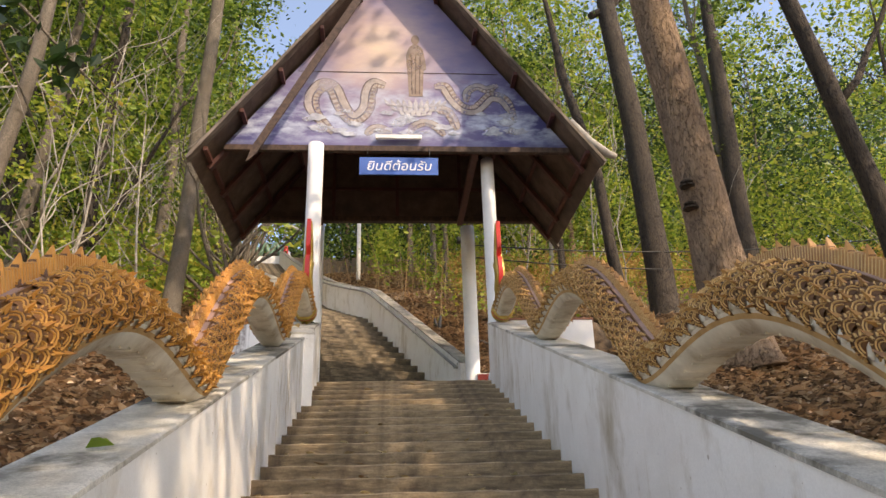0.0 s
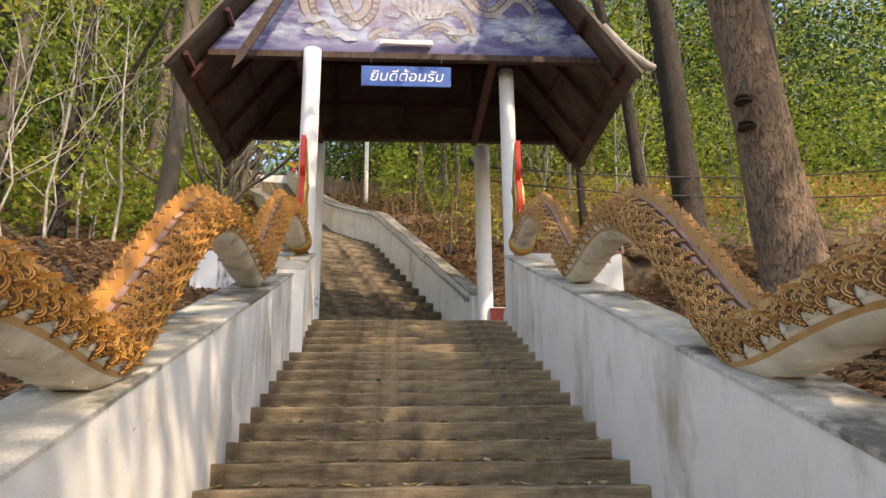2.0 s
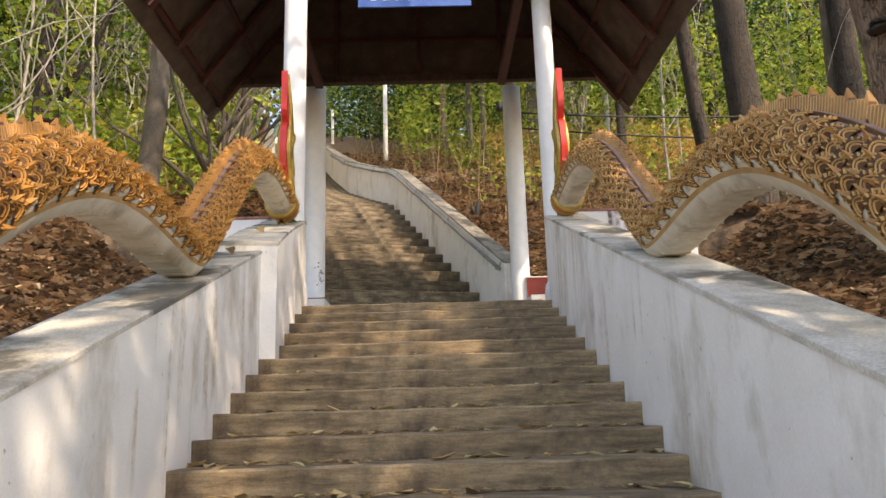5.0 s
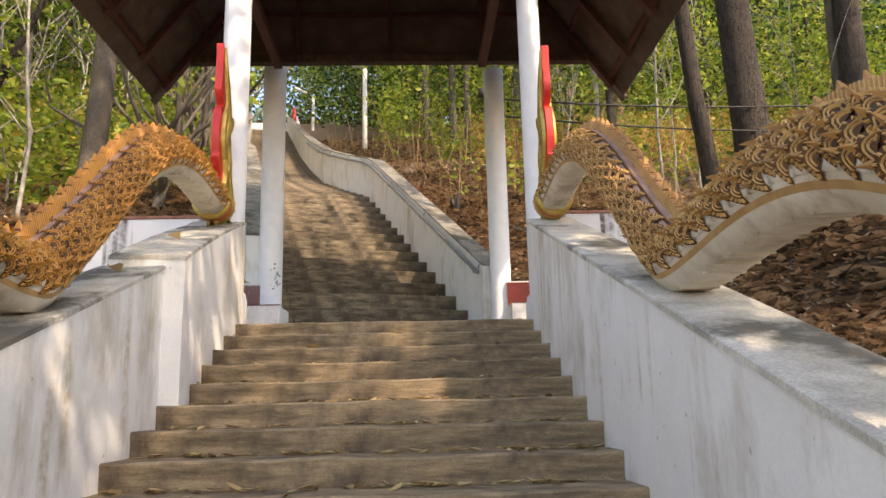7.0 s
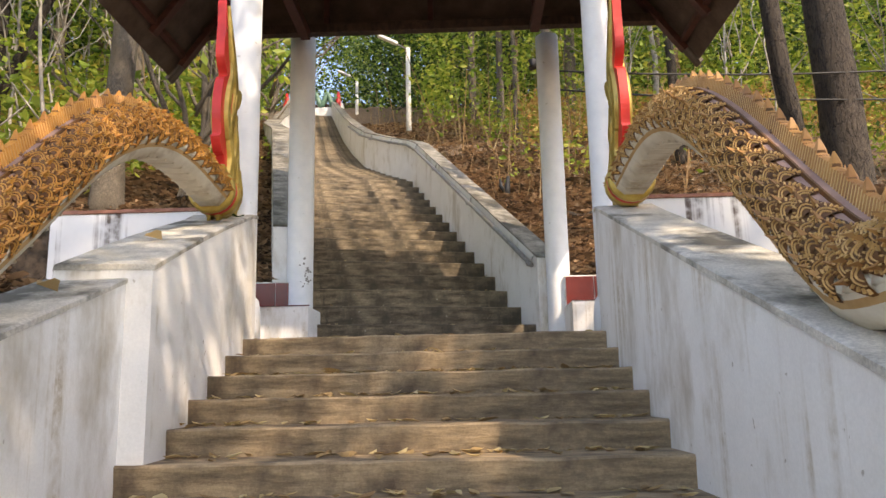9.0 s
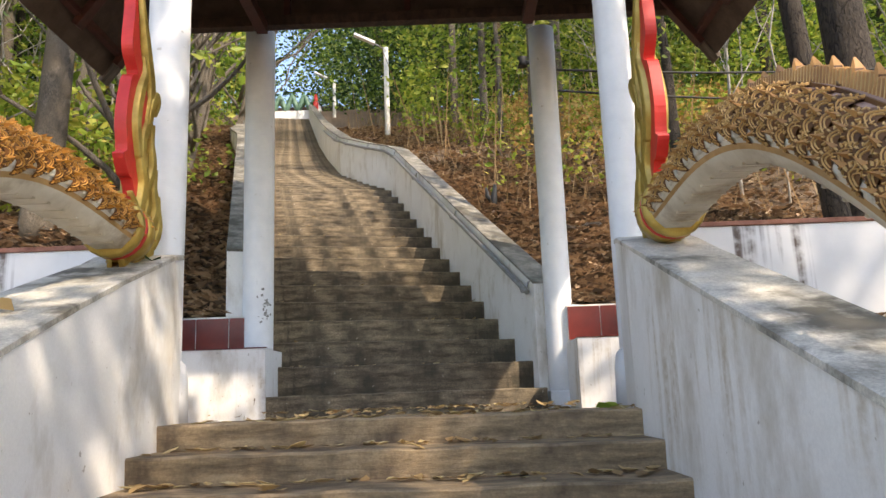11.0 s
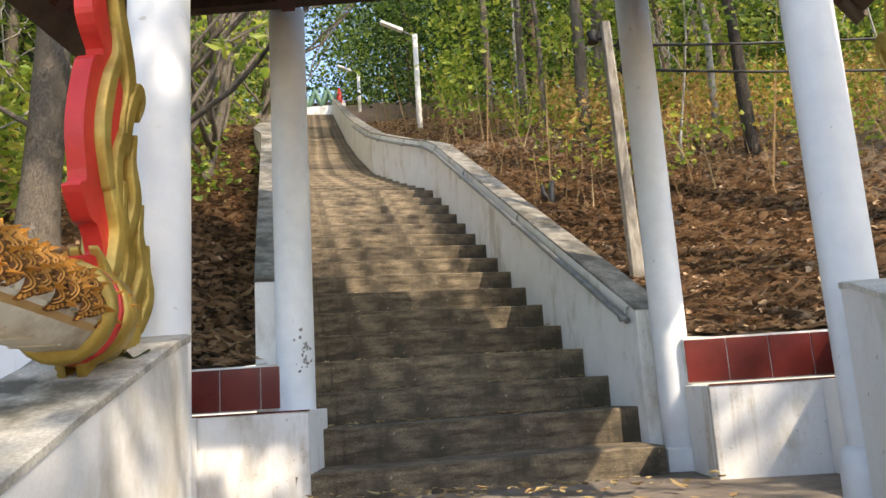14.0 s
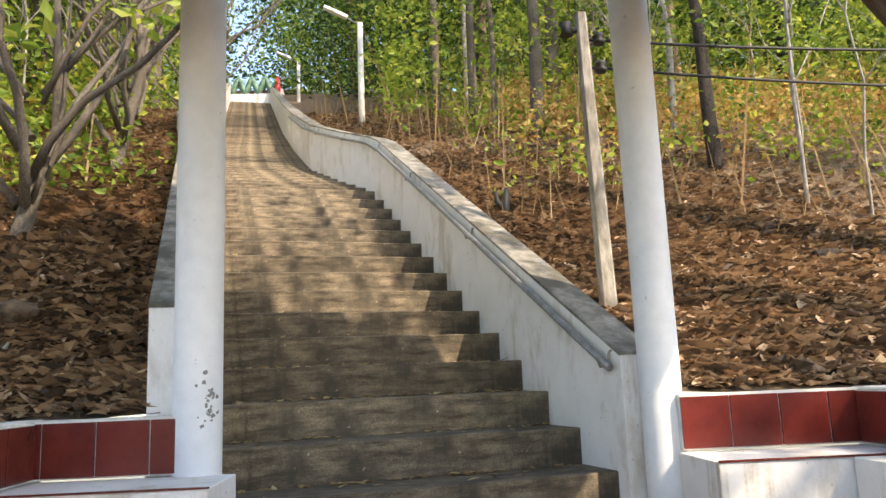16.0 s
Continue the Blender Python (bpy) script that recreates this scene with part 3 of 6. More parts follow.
def mural_material():
    m, nt, b = mat_base("painted_mural")
    v = coords(nt)
    sx = nt.nodes.new("ShaderNodeSeparateXYZ")
    nt.links.new(v, sx.inputs[0])
    # glow about the middle of the board
    d = nt.nodes.new("ShaderNodeVectorMath")
    d.operation = "DISTANCE"
    d.inputs[1].default_value = (-0.35, GABLE_Y, 5.25)
    nt.links.new(v, d.inputs[0])
    n = noise_fac(nt, coords(nt, (0.8, 1, 1.6)), 1.6, 7, 0.6)
    ad = nt.nodes.new("ShaderNodeMath")
    ad.operation = "MULTIPLY_ADD"
    ad.inputs[1].default_value = 1.5
    nt.links.new(n, ad.inputs[0])
    nt.links.new(d.outputs["Value"], ad.inputs[2])
    mr = nd(nt, "MapRange", From_Min=0.6, From_Max=3.6)
    nt.links.new(ad.outputs[0], mr.inputs["Value"])
    base = ramp(nt, mr.outputs[0], [(0.0, (0.66, 0.52, 0.4)), (0.22, (0.43, 0.33, 0.34)), (0.5, (0.18, 0.16, 0.3)), (0.85, (0.06, 0.06, 0.19)), (1.0, (0.04, 0.04, 0.14))])
    # clouds low on the board
    c = noise_fac(nt, coords(nt, (1.0, 1, 2.2)), 2.6, 7, 0.62)
    ck = ramp(nt, c, [(0.42, (0, 0, 0)), (0.66, (1, 1, 1))])
    zr = nd(nt, "MapRange", From_Min=5.1, From_Max=4.0)
    nt.links.new(sx.outputs["Z"], zr.inputs["Value"])
    wr = nd(nt, "MapRange", From_Min=3.55, From_Max=3.9)
    nt.links.new(sx.outputs["Z"], wr.inputs["Value"])
    k1 = mixc(nt, 1.0, ck, zr.outputs[0], "MULTIPLY")
    k1 = mixc(nt, 1.0, k1, wr.outputs[0], "MULTIPLY")
    col = mixc(nt, k1, base, (0.5, 0.58, 0.72))
    nt.links.new(col, b.inputs["Base Color"])
    b.inputs["Roughness"].default_value = 0.65
    return m


def flat_shape(name, poly, y, material, parent, label=""):
    bm = bmesh.new()
    prism(bm, poly, 0.004, Matrix.Translation((0, y, 0)) @ Matrix.Rotation(radians(90), 4, "X"))
    bmesh.ops.recalc_face_normals(bm, faces=bm.faces)
    return part(name, bm, material, parent, label)


def faded(name, c1, c2, lo=0.35, hi=0.85):
    """Worn paint through which the board shows."""
    m, nt, s = mat_base(name)
    nt.links.new(ramp(nt, noise_fac(nt, coords(nt), 9.0, 6, 0.65), [(0.35, c1), (0.65, c2)]), s.inputs["Base Color"])
    s.inputs["Roughness"].default_value = 0.7
    mr = nd(nt, "MapRange", From_Min=0.35, From_Max=0.65, To_Min=lo, To_Max=hi)
    nt.links.new(noise_fac(nt, coords(nt), 3.4, 6, 0.6), mr.inputs["Value"])
    clear = nt.nodes.new("ShaderNodeBsdfTransparent")
    mx = nt.nodes.new("ShaderNodeMixShader")
    nt.links.new(mr.outputs[0], mx.inputs[0])
    nt.links.new(clear.outputs[0], mx.inputs[1])
    nt.links.new(s.outputs[0], mx.inputs[2])
    nt.links.new(mx.outputs[0], nt.nodes["Material Output"].inputs[0])
    return m


def smooth_line(pts, n=7):
    out = []
    for i in range(len(pts) - 1):
        p = [Vector(pts[min(max(i + k, 0), len(pts) - 1)]) for k in (-1, 0, 1, 2)]
        for j in range(n):
            t = j / n
            out.append(0.5 * ((2 * p[1]) + (p[2] - p[0]) * t + (2 * p[0] - 5 * p[1] + 4 * p[2] - p[3]) * t * t + (3 * p[1] - p[0] - 3 * p[2] + p[3]) * t ** 3))
    return out + [Vector(pts[-1])]


def painted_ribbon(pts, w, y, materials, parent):
    """A painted serpent along (x, z) points: dark outline, scaly flank with cross ticks, pale belly."""
    bm = bmesh.new()
    line = smooth_line(pts)
    rows, n = [], len(line)
    cuts = (-1.0, -0.84, -0.2, 0.0, 0.84, 1.0)
    for i, p in enumerate(line):
        d = (line[min(i + 1, n - 1)] - line[max(i - 1, 0)]).normalized()
        ww = w * min(1.0, 0.45 + 4.0 * i / n, 0.45 + 4.0 * (n - 1 - i) / n)
        rows.append([bm.verts.new((p.x - d.y * k * ww, y - 0.006 * i / n, p.y + d.x * k * ww)) for k in cuts])
    for i, (a, b) in enumerate(zip(rows, rows[1:])):
        for k in range(5):
            mi = (0, 1, 0, 2, 0)[k]
            if k == 1 and i % 2:
                mi = 2
            bm.faces.new((a[k], a[k + 1], b[k + 1], b[k])).material_index = mi
    return part("painted_serpent", bm, materials, parent)


def build_roof():
    r = empty("pavilion_roof", "steep gabled pavilion roof of brown sheets on dark timber", "roof", "structure")
    th = 0.05
    for side in (-1, 1):
        bm = bmesh.new()
        top, low = Vector((-0.05, 0, APEX_Z)), Vector((side * EAVE_X - 0.05, 0, EAVE_Z))
        n = Vector((side * (APEX_Z - EAVE_Z), 0, EAVE_X)).normalized()
        rows = 12
        for i in range(rows):
            a, b = top.lerp(low, i / rows), top.lerp(low, (i + 1) / rows + 0.012)
            lift0, lift1 = n * 0.0, n * 0.022
            vs = [bm.verts.new(p) for p in (
                Vector((a.x, ROOF_F, a.z)) + lift0, Vector((a.x, ROOF_B, a.z)) + lift0, Vector((b.x, ROOF_B, b.z)) + lift1, Vector((b.x, ROOF_F, b.z)) + lift1,
                Vector((a.x, ROOF_F, a.z)) + lift0 + n * 0.012, Vector((a.x, ROOF_B, a.z)) + lift0 + n * 0.012, Vector((b.x, ROOF_B, b.z)) + lift1 + n * 0.012, Vector((b.x, ROOF_F, b.z)) + lift1 + n * 0.012)]
            for f in ((0, 1, 2, 3), (7, 6, 5, 4), (0, 3, 7, 4), (1, 5, 6, 2), (3, 2, 6, 7), (0, 4, 5, 1)):
                bm.faces.new([vs[k] for k in f])
        bmesh.ops.recalc_face_normals(bm, faces=bm.faces)
        part("roof_sheet", bm, ROOF_P, r)

        def slope_bar(y, w, t, mat_, name, s0=0.0, s1=1.0, off=0.0):
            a, b = top.lerp(low, s0), top.lerp(low, s1)
            d = (b - a)
            m = Matrix.Translation((a.x, y, a.z)) @ d.to_track_quat("Z", "Y").to_matrix().to_4x4()
            bm = bmesh.new()
            box(bm, (-t, -w, 0), (t, w, d.length), 0.004)
            ob = part(name, bm, mat_, r)
            ob.matrix_world = Matrix.Translation(-n * off) @ m
            return ob
        slope_bar(ROOF_F - 0.02, 0.022, 0.075, BARGE, "barge_board", 0.0, 1.02, -0.02)
        slope_bar(ROOF_B + 0.02, 0.022, 0.075, BARGE, "barge_board", 0.0, 1.02, -0.02)
        for y in (GABLE_Y + 0.1, 1.45, 2.4, ROOF_B - 0.12):
            slope_bar(y, 0.03, 0.05, STEEL_R, "rafter", 0.0, 0.98, 0.075)
        for s in (0.22, 0.42, 0.62, 0.8, 0.96):
            p = top.lerp(low, s)
            part("purlin", boxed((p.x - 0.03 - side * 0.03, ROOF_F + 0.02, p.z - 0.03 - 0.02), (p.x + 0.03 - side * 0.03, ROOF_B - 0.01, p.z + 0.03 - 0.02), 0.003), STEEL_R, r)
    part("ridge_cap", boxed((-0.15, ROOF_F - 0.04, APEX_Z - 0.02), (0.05, ROOF_B + 0.03, APEX_Z + 0.06), 0.02), TILE_G, r)
    # curled fibre-cement edge tile over the right eave
    bm = bmesh.new()
    sweep(bm, [(EAVE_X - 0.42, ROOF_F - 0.03, EAVE_Z + 0.62), (EAVE_X - 0.16, ROOF_F - 0.05, EAVE_Z + 0.27), (EAVE_X + 0.08, ROOF_F - 0.06, EAVE_Z + 0.06), (EAVE_X + 0.2, ROOF_F - 0.06, EAVE_Z + 0.02)], [0.05, 0.06, 0.06, 0.04], 8)
    part("edge_tile", bm, TILE_G, r, "curled grey fibre-cement edge tile")
    # gables
    zb = 3.58
    tri = [(roof_x(zb, -1) + 0.04, zb), (roof_x(zb, 1) - 0.04, zb), (-0.05, APEX_Z - 0.08)]
    g = flat_shape("gable_board", tri, GABLE_Y + 0.02, mural_material(), r, "gable board painted with a cloudy blue and purple sky mural")
    flat_shape("rear_gable_sheet", tri, ROOF_B - 0.02, ROOF_P, r)
    part("tie_beam", boxed((roof_x(zb, -1) + 0.05, GABLE_Y - 0.03, zb - 0.09), (roof_x(zb, 1) - 0.05, GABLE_Y + 0.05, zb - 0.002), 0.004), ROOF_W, r)
    part("tie_beam", boxed((roof_x(zb, -1) + 0.05, ROOF_B - 0.13, zb + 0.0), (roof_x(zb, 1) - 0.05, ROOF_B - 0.03, zb + 0.1), 0.004), ROOF_W, r)
    for x in (-1.42, 1.08):
        part("plate_beam", boxed((x - 0.05, GABLE_Y + 0.06, zb - 0.09), (x + 0.05, ROOF_B - 0.135, zb + 0.02), 0.004), STEEL_R, r)
    for x in (-1.2, -0.05, 1.1):
        z1 = APEX_Z - abs(x + 0.05) * (APEX_Z - EAVE_Z) / EAVE_X - 0.1
        part("stud", boxed((x - 0.03, ROOF_B - 0.1, zb + 0.105), (x + 0.03, ROOF_B - 0.03, z1), 0.003), STEEL_R, r)
    for z in (4.25, 5.0, 5.8):
        part("rail", boxed((roof_x(z, -1) + 0.08, ROOF_B - 0.085, z - 0.025), (roof_x(z, 1) - 0.08, ROOF_B - 0.035, z + 0.025), 0.003), STEEL_R, r)
    for z in (4.25,):
        part("tie_rod", boxed((roof_x(z, -1) + 0.1, 1.75, z - 0.03), (roof_x(z, 1) - 0.1, 1.81, z + 0.03), 0.003), STEEL_R, r)
    return r


roof = build_roof()


def build_mural_figures():
    """Faded painted shapes on the gable board."""
    line = faded("faded_brown_outline", (0.11, 0.085, 0.09), (0.2, 0.15, 0.14), 0.25, 0.85)
    flank = faded("faded_gold_flank", (0.26, 0.2, 0.17), (0.4, 0.31, 0.24), 0.3, 0.8)
    belly = faded("faded_pale_belly", (0.46, 0.4, 0.37), (0.6, 0.54, 0.48), 0.25, 0.75)
    robe = faded("faded_robe_paint", (0.3, 0.22, 0.18), (0.44, 0.35, 0.29), 0.5, 0.85)
    fold = faded("faded_fold_paint", (0.14, 0.1, 0.09), (0.22, 0.17, 0.15), 0.4, 0.8)
    petal = faded("faded_white_paint", (0.46, 0.45, 0.5), (0.62, 0.6, 0.62), 0.4, 0.85)
    spray = faded("faded_cloud_paint", (0.5, 0.53, 0.62), (0.66, 0.7, 0.78), 0.15, 0.7)
    y = GABLE_Y + 0.012
    # plain standing shape on a flower, serpents about it
    body = [(0.1, 4.46), (0.08, 4.9), (0.06, 5.2), (0.1, 5.34), (0.17, 5.41), (0.24, 5.41), (0.32, 5.33), (0.36, 5.1), (0.37, 4.95), (0.33, 4.92), (0.31, 4.46)]
    flat_shape("painted_figure", body, y, robe, roof)
    flat_shape("painted_head", [(0.205 + 0.065 * math.cos(a), 5.5 + 0.09 * math.sin(a)) for a in [k * math.pi / 8 for k in range(16)]], y, robe, roof)
    for x0, x1 in ((0.15, 0.14), (0.2, 0.21), (0.26, 0.28)):
        flat_shape("painted_fold", [(x0 - 0.008, 4.5), (x1 - 0.006, 5.2), (x1 + 0.006, 5.2), (x0 + 0.008, 4.5)], y - 0.005, fold, roof)
    for row, (zz, n, hh) in enumerate(((4.24, 11, 0.17), (4.16, 9, 0.15), (4.1, 6, 0.12))):
        for i in range(n):
            u = i - (n - 1) / 2
            x = 0.2 + u * 0.075
            flat_shape("painted_petal", [(x - 0.035, zz + 0.01 * abs(u)), (x - 0.03 + 0.012 * u, zz + hh * 0.6), (x + 0.02 * u, zz + hh), (x + 0.03 + 0.012 * u, zz + hh * 0.6), (x + 0.035, zz + 0.01 * abs(u))], y - 0.002 * row, petal, roof)
    paints = [line, flank, belly]
    painted_ribbon([(0.97, 4.37), (1.0, 4.56), (1.15, 4.65), (1.3, 4.6), (1.47, 4.68)], 0.07, y + 0.001, paints, roof)
    painted_ribbon([(0.51, 4.24), (0.7, 4.18), (0.82, 3.88)], 0.08, y, paints, roof)
    painted_ribbon([(-1.02, 3.81), (-1.3, 4.14), (-1.36, 4.42), (-1.21, 4.64), (-1.04, 4.58), (-0.93, 4.32), (-0.81, 4.11), (-0.68, 4.07), (-0.54, 4.24), (-0.51, 4.5), (-0.43, 4.68), (-0.26, 4.64)], 0.12, y, paints, roof)
    painted_ribbon([(1.7, 4.06), (1.63, 4.28), (1.52, 4.44), (1.35, 4.47), (1.21, 4.33), (1.09, 4.23), (0.91, 4.26), (0.76, 4.43), (0.64, 4.64), (0.49, 4.63)], 0.095, y - 0.003, paints, roof)
    painted_ribbon([(-0.55, 3.78), (-0.46, 3.87), (-0.37, 3.9), (-0.27, 3.87), (-0.17, 3.78)], 0.07, y, paints, roof)
    painted_ribbon([(0.08, 3.83), (0.2, 3.95), (0.34, 4.0), (0.5, 3.93), (0.63, 3.78)], 0.07, y, paints, roof)
    rnd = random.Random(8)
    for i in range(26):
        x, z = rnd.uniform(-1.6, 1.75), rnd.uniform(3.78, 4.2)
        s = rnd.uniform(0.06, 0.17)
        flat_shape("painted_cloud", [(x + s * (1 + 0.25 * math.sin(5 * a + i)) * math.cos(a), z + 0.4 * s * (1 + 0.3 * math.sin(4 * a + 2 * i)) * math.sin(a)) for a in [k * math.pi / 9 for k in range(18)]], y - 0.004 - 0.0003 * i, spray, roof)
    part("board_seam", boxed((roof_x(4.88, -1) + 0.1, GABLE_Y + 0.008, 4.878), (roof_x(4.88, 1) - 0.1, GABLE_Y + 0.018, 4.886)), ROOF_W, roof)


build_mural_figures()


def build_sign():
    s = empty("welcome_sign", "blue painted board with white lettering under the gable", "sign", at=(-0.06, 0.40, 3.22))
    part("board", boxed((-0.57, 0, -0.14), (0.57, 0.02, 0.14), 0.003), SIGN_B, s)
    cu = bpy.data.curves.new("lettering", "FONT")
    cu.body = "\u0e22\u0e34\u0e19\u0e14\u0e35\u0e15\u0e49\u0e2d\u0e19\u0e23\u0e31\u0e1a"
    cu.size, cu.align_x, cu.align_y, cu.extrude, cu.shear = 0.2, "CENTER", "CENTER", 0.002, 0.2
    ob = new("lettering", cu)
    ob.data.materials.append(SIGN_W)
    ob.parent = s
    ob.matrix_local = pose(0, -0.004, -0.01, 90, 0, 0)
    for dx in (-0.45, 0.45):
        bm = bmesh.new()
        sweep(bm, [(dx, 0.01, 0.14), (dx, 0.03, 0.3)], 0.006, 6)
        part("hanger", bm, BLACK, s)


build_sign()


def build_tube_lamp():
    l = empty("fluorescent_lamp", "white fluorescent batten lamp fixed over the lintel", "lamp", at=(-0.06, 0.44, 3.69))
    part("housing", boxed((-0.34, -0.05, 0.0), (0.34, 0.02, 0.05), 0.006), LAMP_W, l)
    bm = bmesh.new()
    sweep(bm, [(-0.3, -0.05, -0.015), (0.3, -0.05, -0.015)], 0.014, 10)
    part("tube", bm, LAMP_W, l)
    for x in (-0.32, 0.32):
        part("holder", boxed((x - 0.015, -0.07, -0.03), (x + 0.015, -0.03, 0.012), 0.003), LAMP_W, l)


build_tube_lamp()


def loose_plank():
    a, b = Vector((-0.55, 0.02, 6.1)), Vector((-2.15, -0.04, 3.02))
    d = b - a
    bm = bmesh.new()
    prism(bm, [(-0.06, 0), (0.06, 0), (0.055, d.length - 0.25), (0.0, d.length), (-0.05, d.length - 0.16)], 0.025)
    ob = finish("loose_plank", bm, ROOF_W)
    z = Vector((0, -1, 0))
    yv = d.normalized()
    xv = yv.cross(z).normalized()
    zv = xv.cross(yv)
    ob.matrix_world = Matrix.Translation(a) @ Matrix((xv, yv, zv)).transposed().to_4x4()
    tagged(ob, "dark weathered plank hanging loose across the gable", "plank")


loose_plank()


# ---- serpent balustrades ----
def naga_z(y):
    wave = ((1 + math.cos(2 * math.pi * (y + 1.32) / 2.76)) / 2) ** 0.66
    return wall_top(y) + 0.115 - 0.05 * smooth01((-y - 4.4) / 1.4) + 0.445 * wave


class Shell:
    """Collects vertices, faces and material numbers for one large mesh."""

    def __init__(self):
        self.v, self.f, self.m, self.n = [], [], [], 0

    def add(self, verts, faces, mats):
        verts = np.asarray(verts, float)
        self.v.append(verts)
        self.f += [tuple(i + self.n for i in f) for f in faces]
        self.m += mats
        self.n += len(verts)

    def mesh(self, name, materials):
        me = bpy.data.meshes.new(name)
        me.from_pydata(np.concatenate(self.v).tolist(), [], self.f)
        for m in materials:
            me.materials.append(m)
        me.polygons.foreach_set("material_index", self.m)
        me.polygons.foreach_set("use_smooth", [k in (2, 4, 5) for k in self.m])
        return me


def scale_template():
    """A scale: brown shield, two crescent lines and a comb of short ticks between them and the rim, and a raised spike; (along, around, out)."""
    v, f, m = [], [], []
    n = 10
    angs = [radians(-98 + 196 * i / n) for i in range(n + 1)]

    def put(r, a, w):
        r *= 1 + 0.2 * math.exp(-(a / 0.4) ** 2) - 0.1 * math.exp(-((abs(a) - 0.95) / 0.4) ** 2)
        u = r * math.cos(a) * 0.95
        v.append((u, r * math.sin(a), w + 0.3 * u))
        return len(v) - 1

    def ring(r, w):
        i0 = len(v)
        for a in angs:
            put(r, a, w)
        return i0
    c0 = put(0.0, 0.0, 0.012)
    a, b, e = ring(0.032, 0.012), ring(0.062, 0.004), ring(0.063, -0.03)
    for i in range(n):
        f += [(c0, a + i, a + i + 1), (a + i, b + i, b + i + 1, a + i + 1), (b + i, e + i, e + i + 1, b + i + 1)]
        m += [1, 1, 1]
    for r0, r1, low, hgt in ((0.017, 0.0212, 0.01, 0.017), (0.029, 0.0332, 0.009, 0.017)):
        p, q, o, t = ring(r0, low), ring(r0 + 0.0012, hgt), ring(r1 - 0.0012, hgt), ring(r1, low)
        for i in range(n):
            f += [(p + i, q + i, q + i + 1, p + i + 1), (q + i, o + i, o + i + 1, q + i + 1), (o + i, t + i, t + i + 1, o + i + 1)]
            m += [7, 7, 7]
    for k in range(9):
        t = radians(-84 + 21 * k)
        i0 = len(v)
        for r, w in ((0.0385, 0.012), (0.053, 0.009)):
            put(r, t - 0.06, w - 0.004), put(r, t - 0.035, w + 0.005), put(r, t + 0.035, w + 0.005), put(r, t + 0.06, w - 0.004)
        f += [(i0 + j, i0 + j + 1, i0 + j + 5, i0 + j + 4) for j in range(3)] + [(i0 + 4, i0 + 5, i0 + 6, i0 + 7)]
        m += [7, 7, 7, 7]
    t0 = len(v)
    v += [(0.058, -0.013, 0.018), (0.058, 0.013, 0.018), (0.105, 0.0, 0.05), (0.06, 0, 0.036)]
    f += [(t0, t0 + 2, t0 + 3), (t0 + 1, t0 + 3, t0 + 2), (t0, t0 + 1, t0 + 2)]
    m += [0, 0, 0]
    return np.array(v), f, m


RED_FLAME = [(-0.2, 2.13), (-0.2, 1.95), (-0.22, 1.78), (-0.19, 1.71), (-0.12, 1.64), (-0.2, 1.6), (-0.25, 1.46), (-0.26, 1.35), (-0.23, 1.23), (-0.27, 1.2), (-0.2, 1.12),
             (-0.14, 1.1), (-0.1, 1.02), (-0.21, 1.01), (-0.25, 0.97), (-0.05, 0.92), (0.05, 0.9), (0.04, 1.2), (0.06, 1.5), (0.0, 1.62), (-0.1, 1.78), (-0.15, 1.95)]
# gold curls of the flame: width, then the line each one follows as (y, z)
GOLD_CURLS = [
    (0.05, [(0.0, 1.42), (0.045, 1.6), (-0.05, 1.8), (-0.12, 1.96), (-0.165, 2.12)]),
    (0.03, [(0.0, 1.36), (0.03, 1.5), (0.1, 1.6), (0.15, 1.57), (0.13, 1.5)]),
    (0.036, [(-0.13, 1.22), (-0.19, 1.38), (-0.15, 1.54), (-0.08, 1.66), (-0.1, 1.75)]),
    (0.034, [(-0.03, 1.18), (-0.06, 1.32), (0.0, 1.44), (0.0, 1.54)]),
    (0.034, [(0.03, 1.1), (0.09, 1.22), (0.06, 1.34), (0.11, 1.45)]),
    (0.04, [(-0.1, 0.96), (-0.06, 1.1), (-0.12, 1.22), (-0.17, 1.32)]),
    (0.04, [(0.0, 0.9), (0.05, 1.03), (0.0, 1.16), (0.03, 1.28)]),
    (0.038, [(0.08, 0.88), (0.16, 1.0), (0.13, 1.12), (0.18, 1.23)]),
    (0.03, [(0.12, 0.82), (0.2, 0.92), (0.185, 1.02), (0.22, 1.1)]),
    (0.05, [(-0.28, 0.7), (-0.14, 0.78), (-0.03, 0.88), (0.0, 1.03)]),
    (0.046, [(-0.12, 0.69), (0.04, 0.75), (0.12, 0.86), (0.13, 0.98)]),
    (0.03, [(-0.3, 0.82), (-0.2, 0.88), (-0.14, 0.96), (-0.21, 1.04)]),
]


def rounded(poly, n=4):
    """The outline made smooth through its corners."""
    out, m = [], len(poly)
    for i in range(m):
        p = [Vector(poly[(i + k) % m]) for k in (-1, 0, 1, 2)]
        for j in range(n):
            t = j / n
            q = 0.5 * ((2 * p[1]) + (p[2] - p[0]) * t + (2 * p[0] - 5 * p[1] + 4 * p[2] - p[3]) * t * t + (3 * p[1] - p[0] - 3 * p[2] + p[3]) * t ** 3)
            out.append((q.x, q.y))
    return out


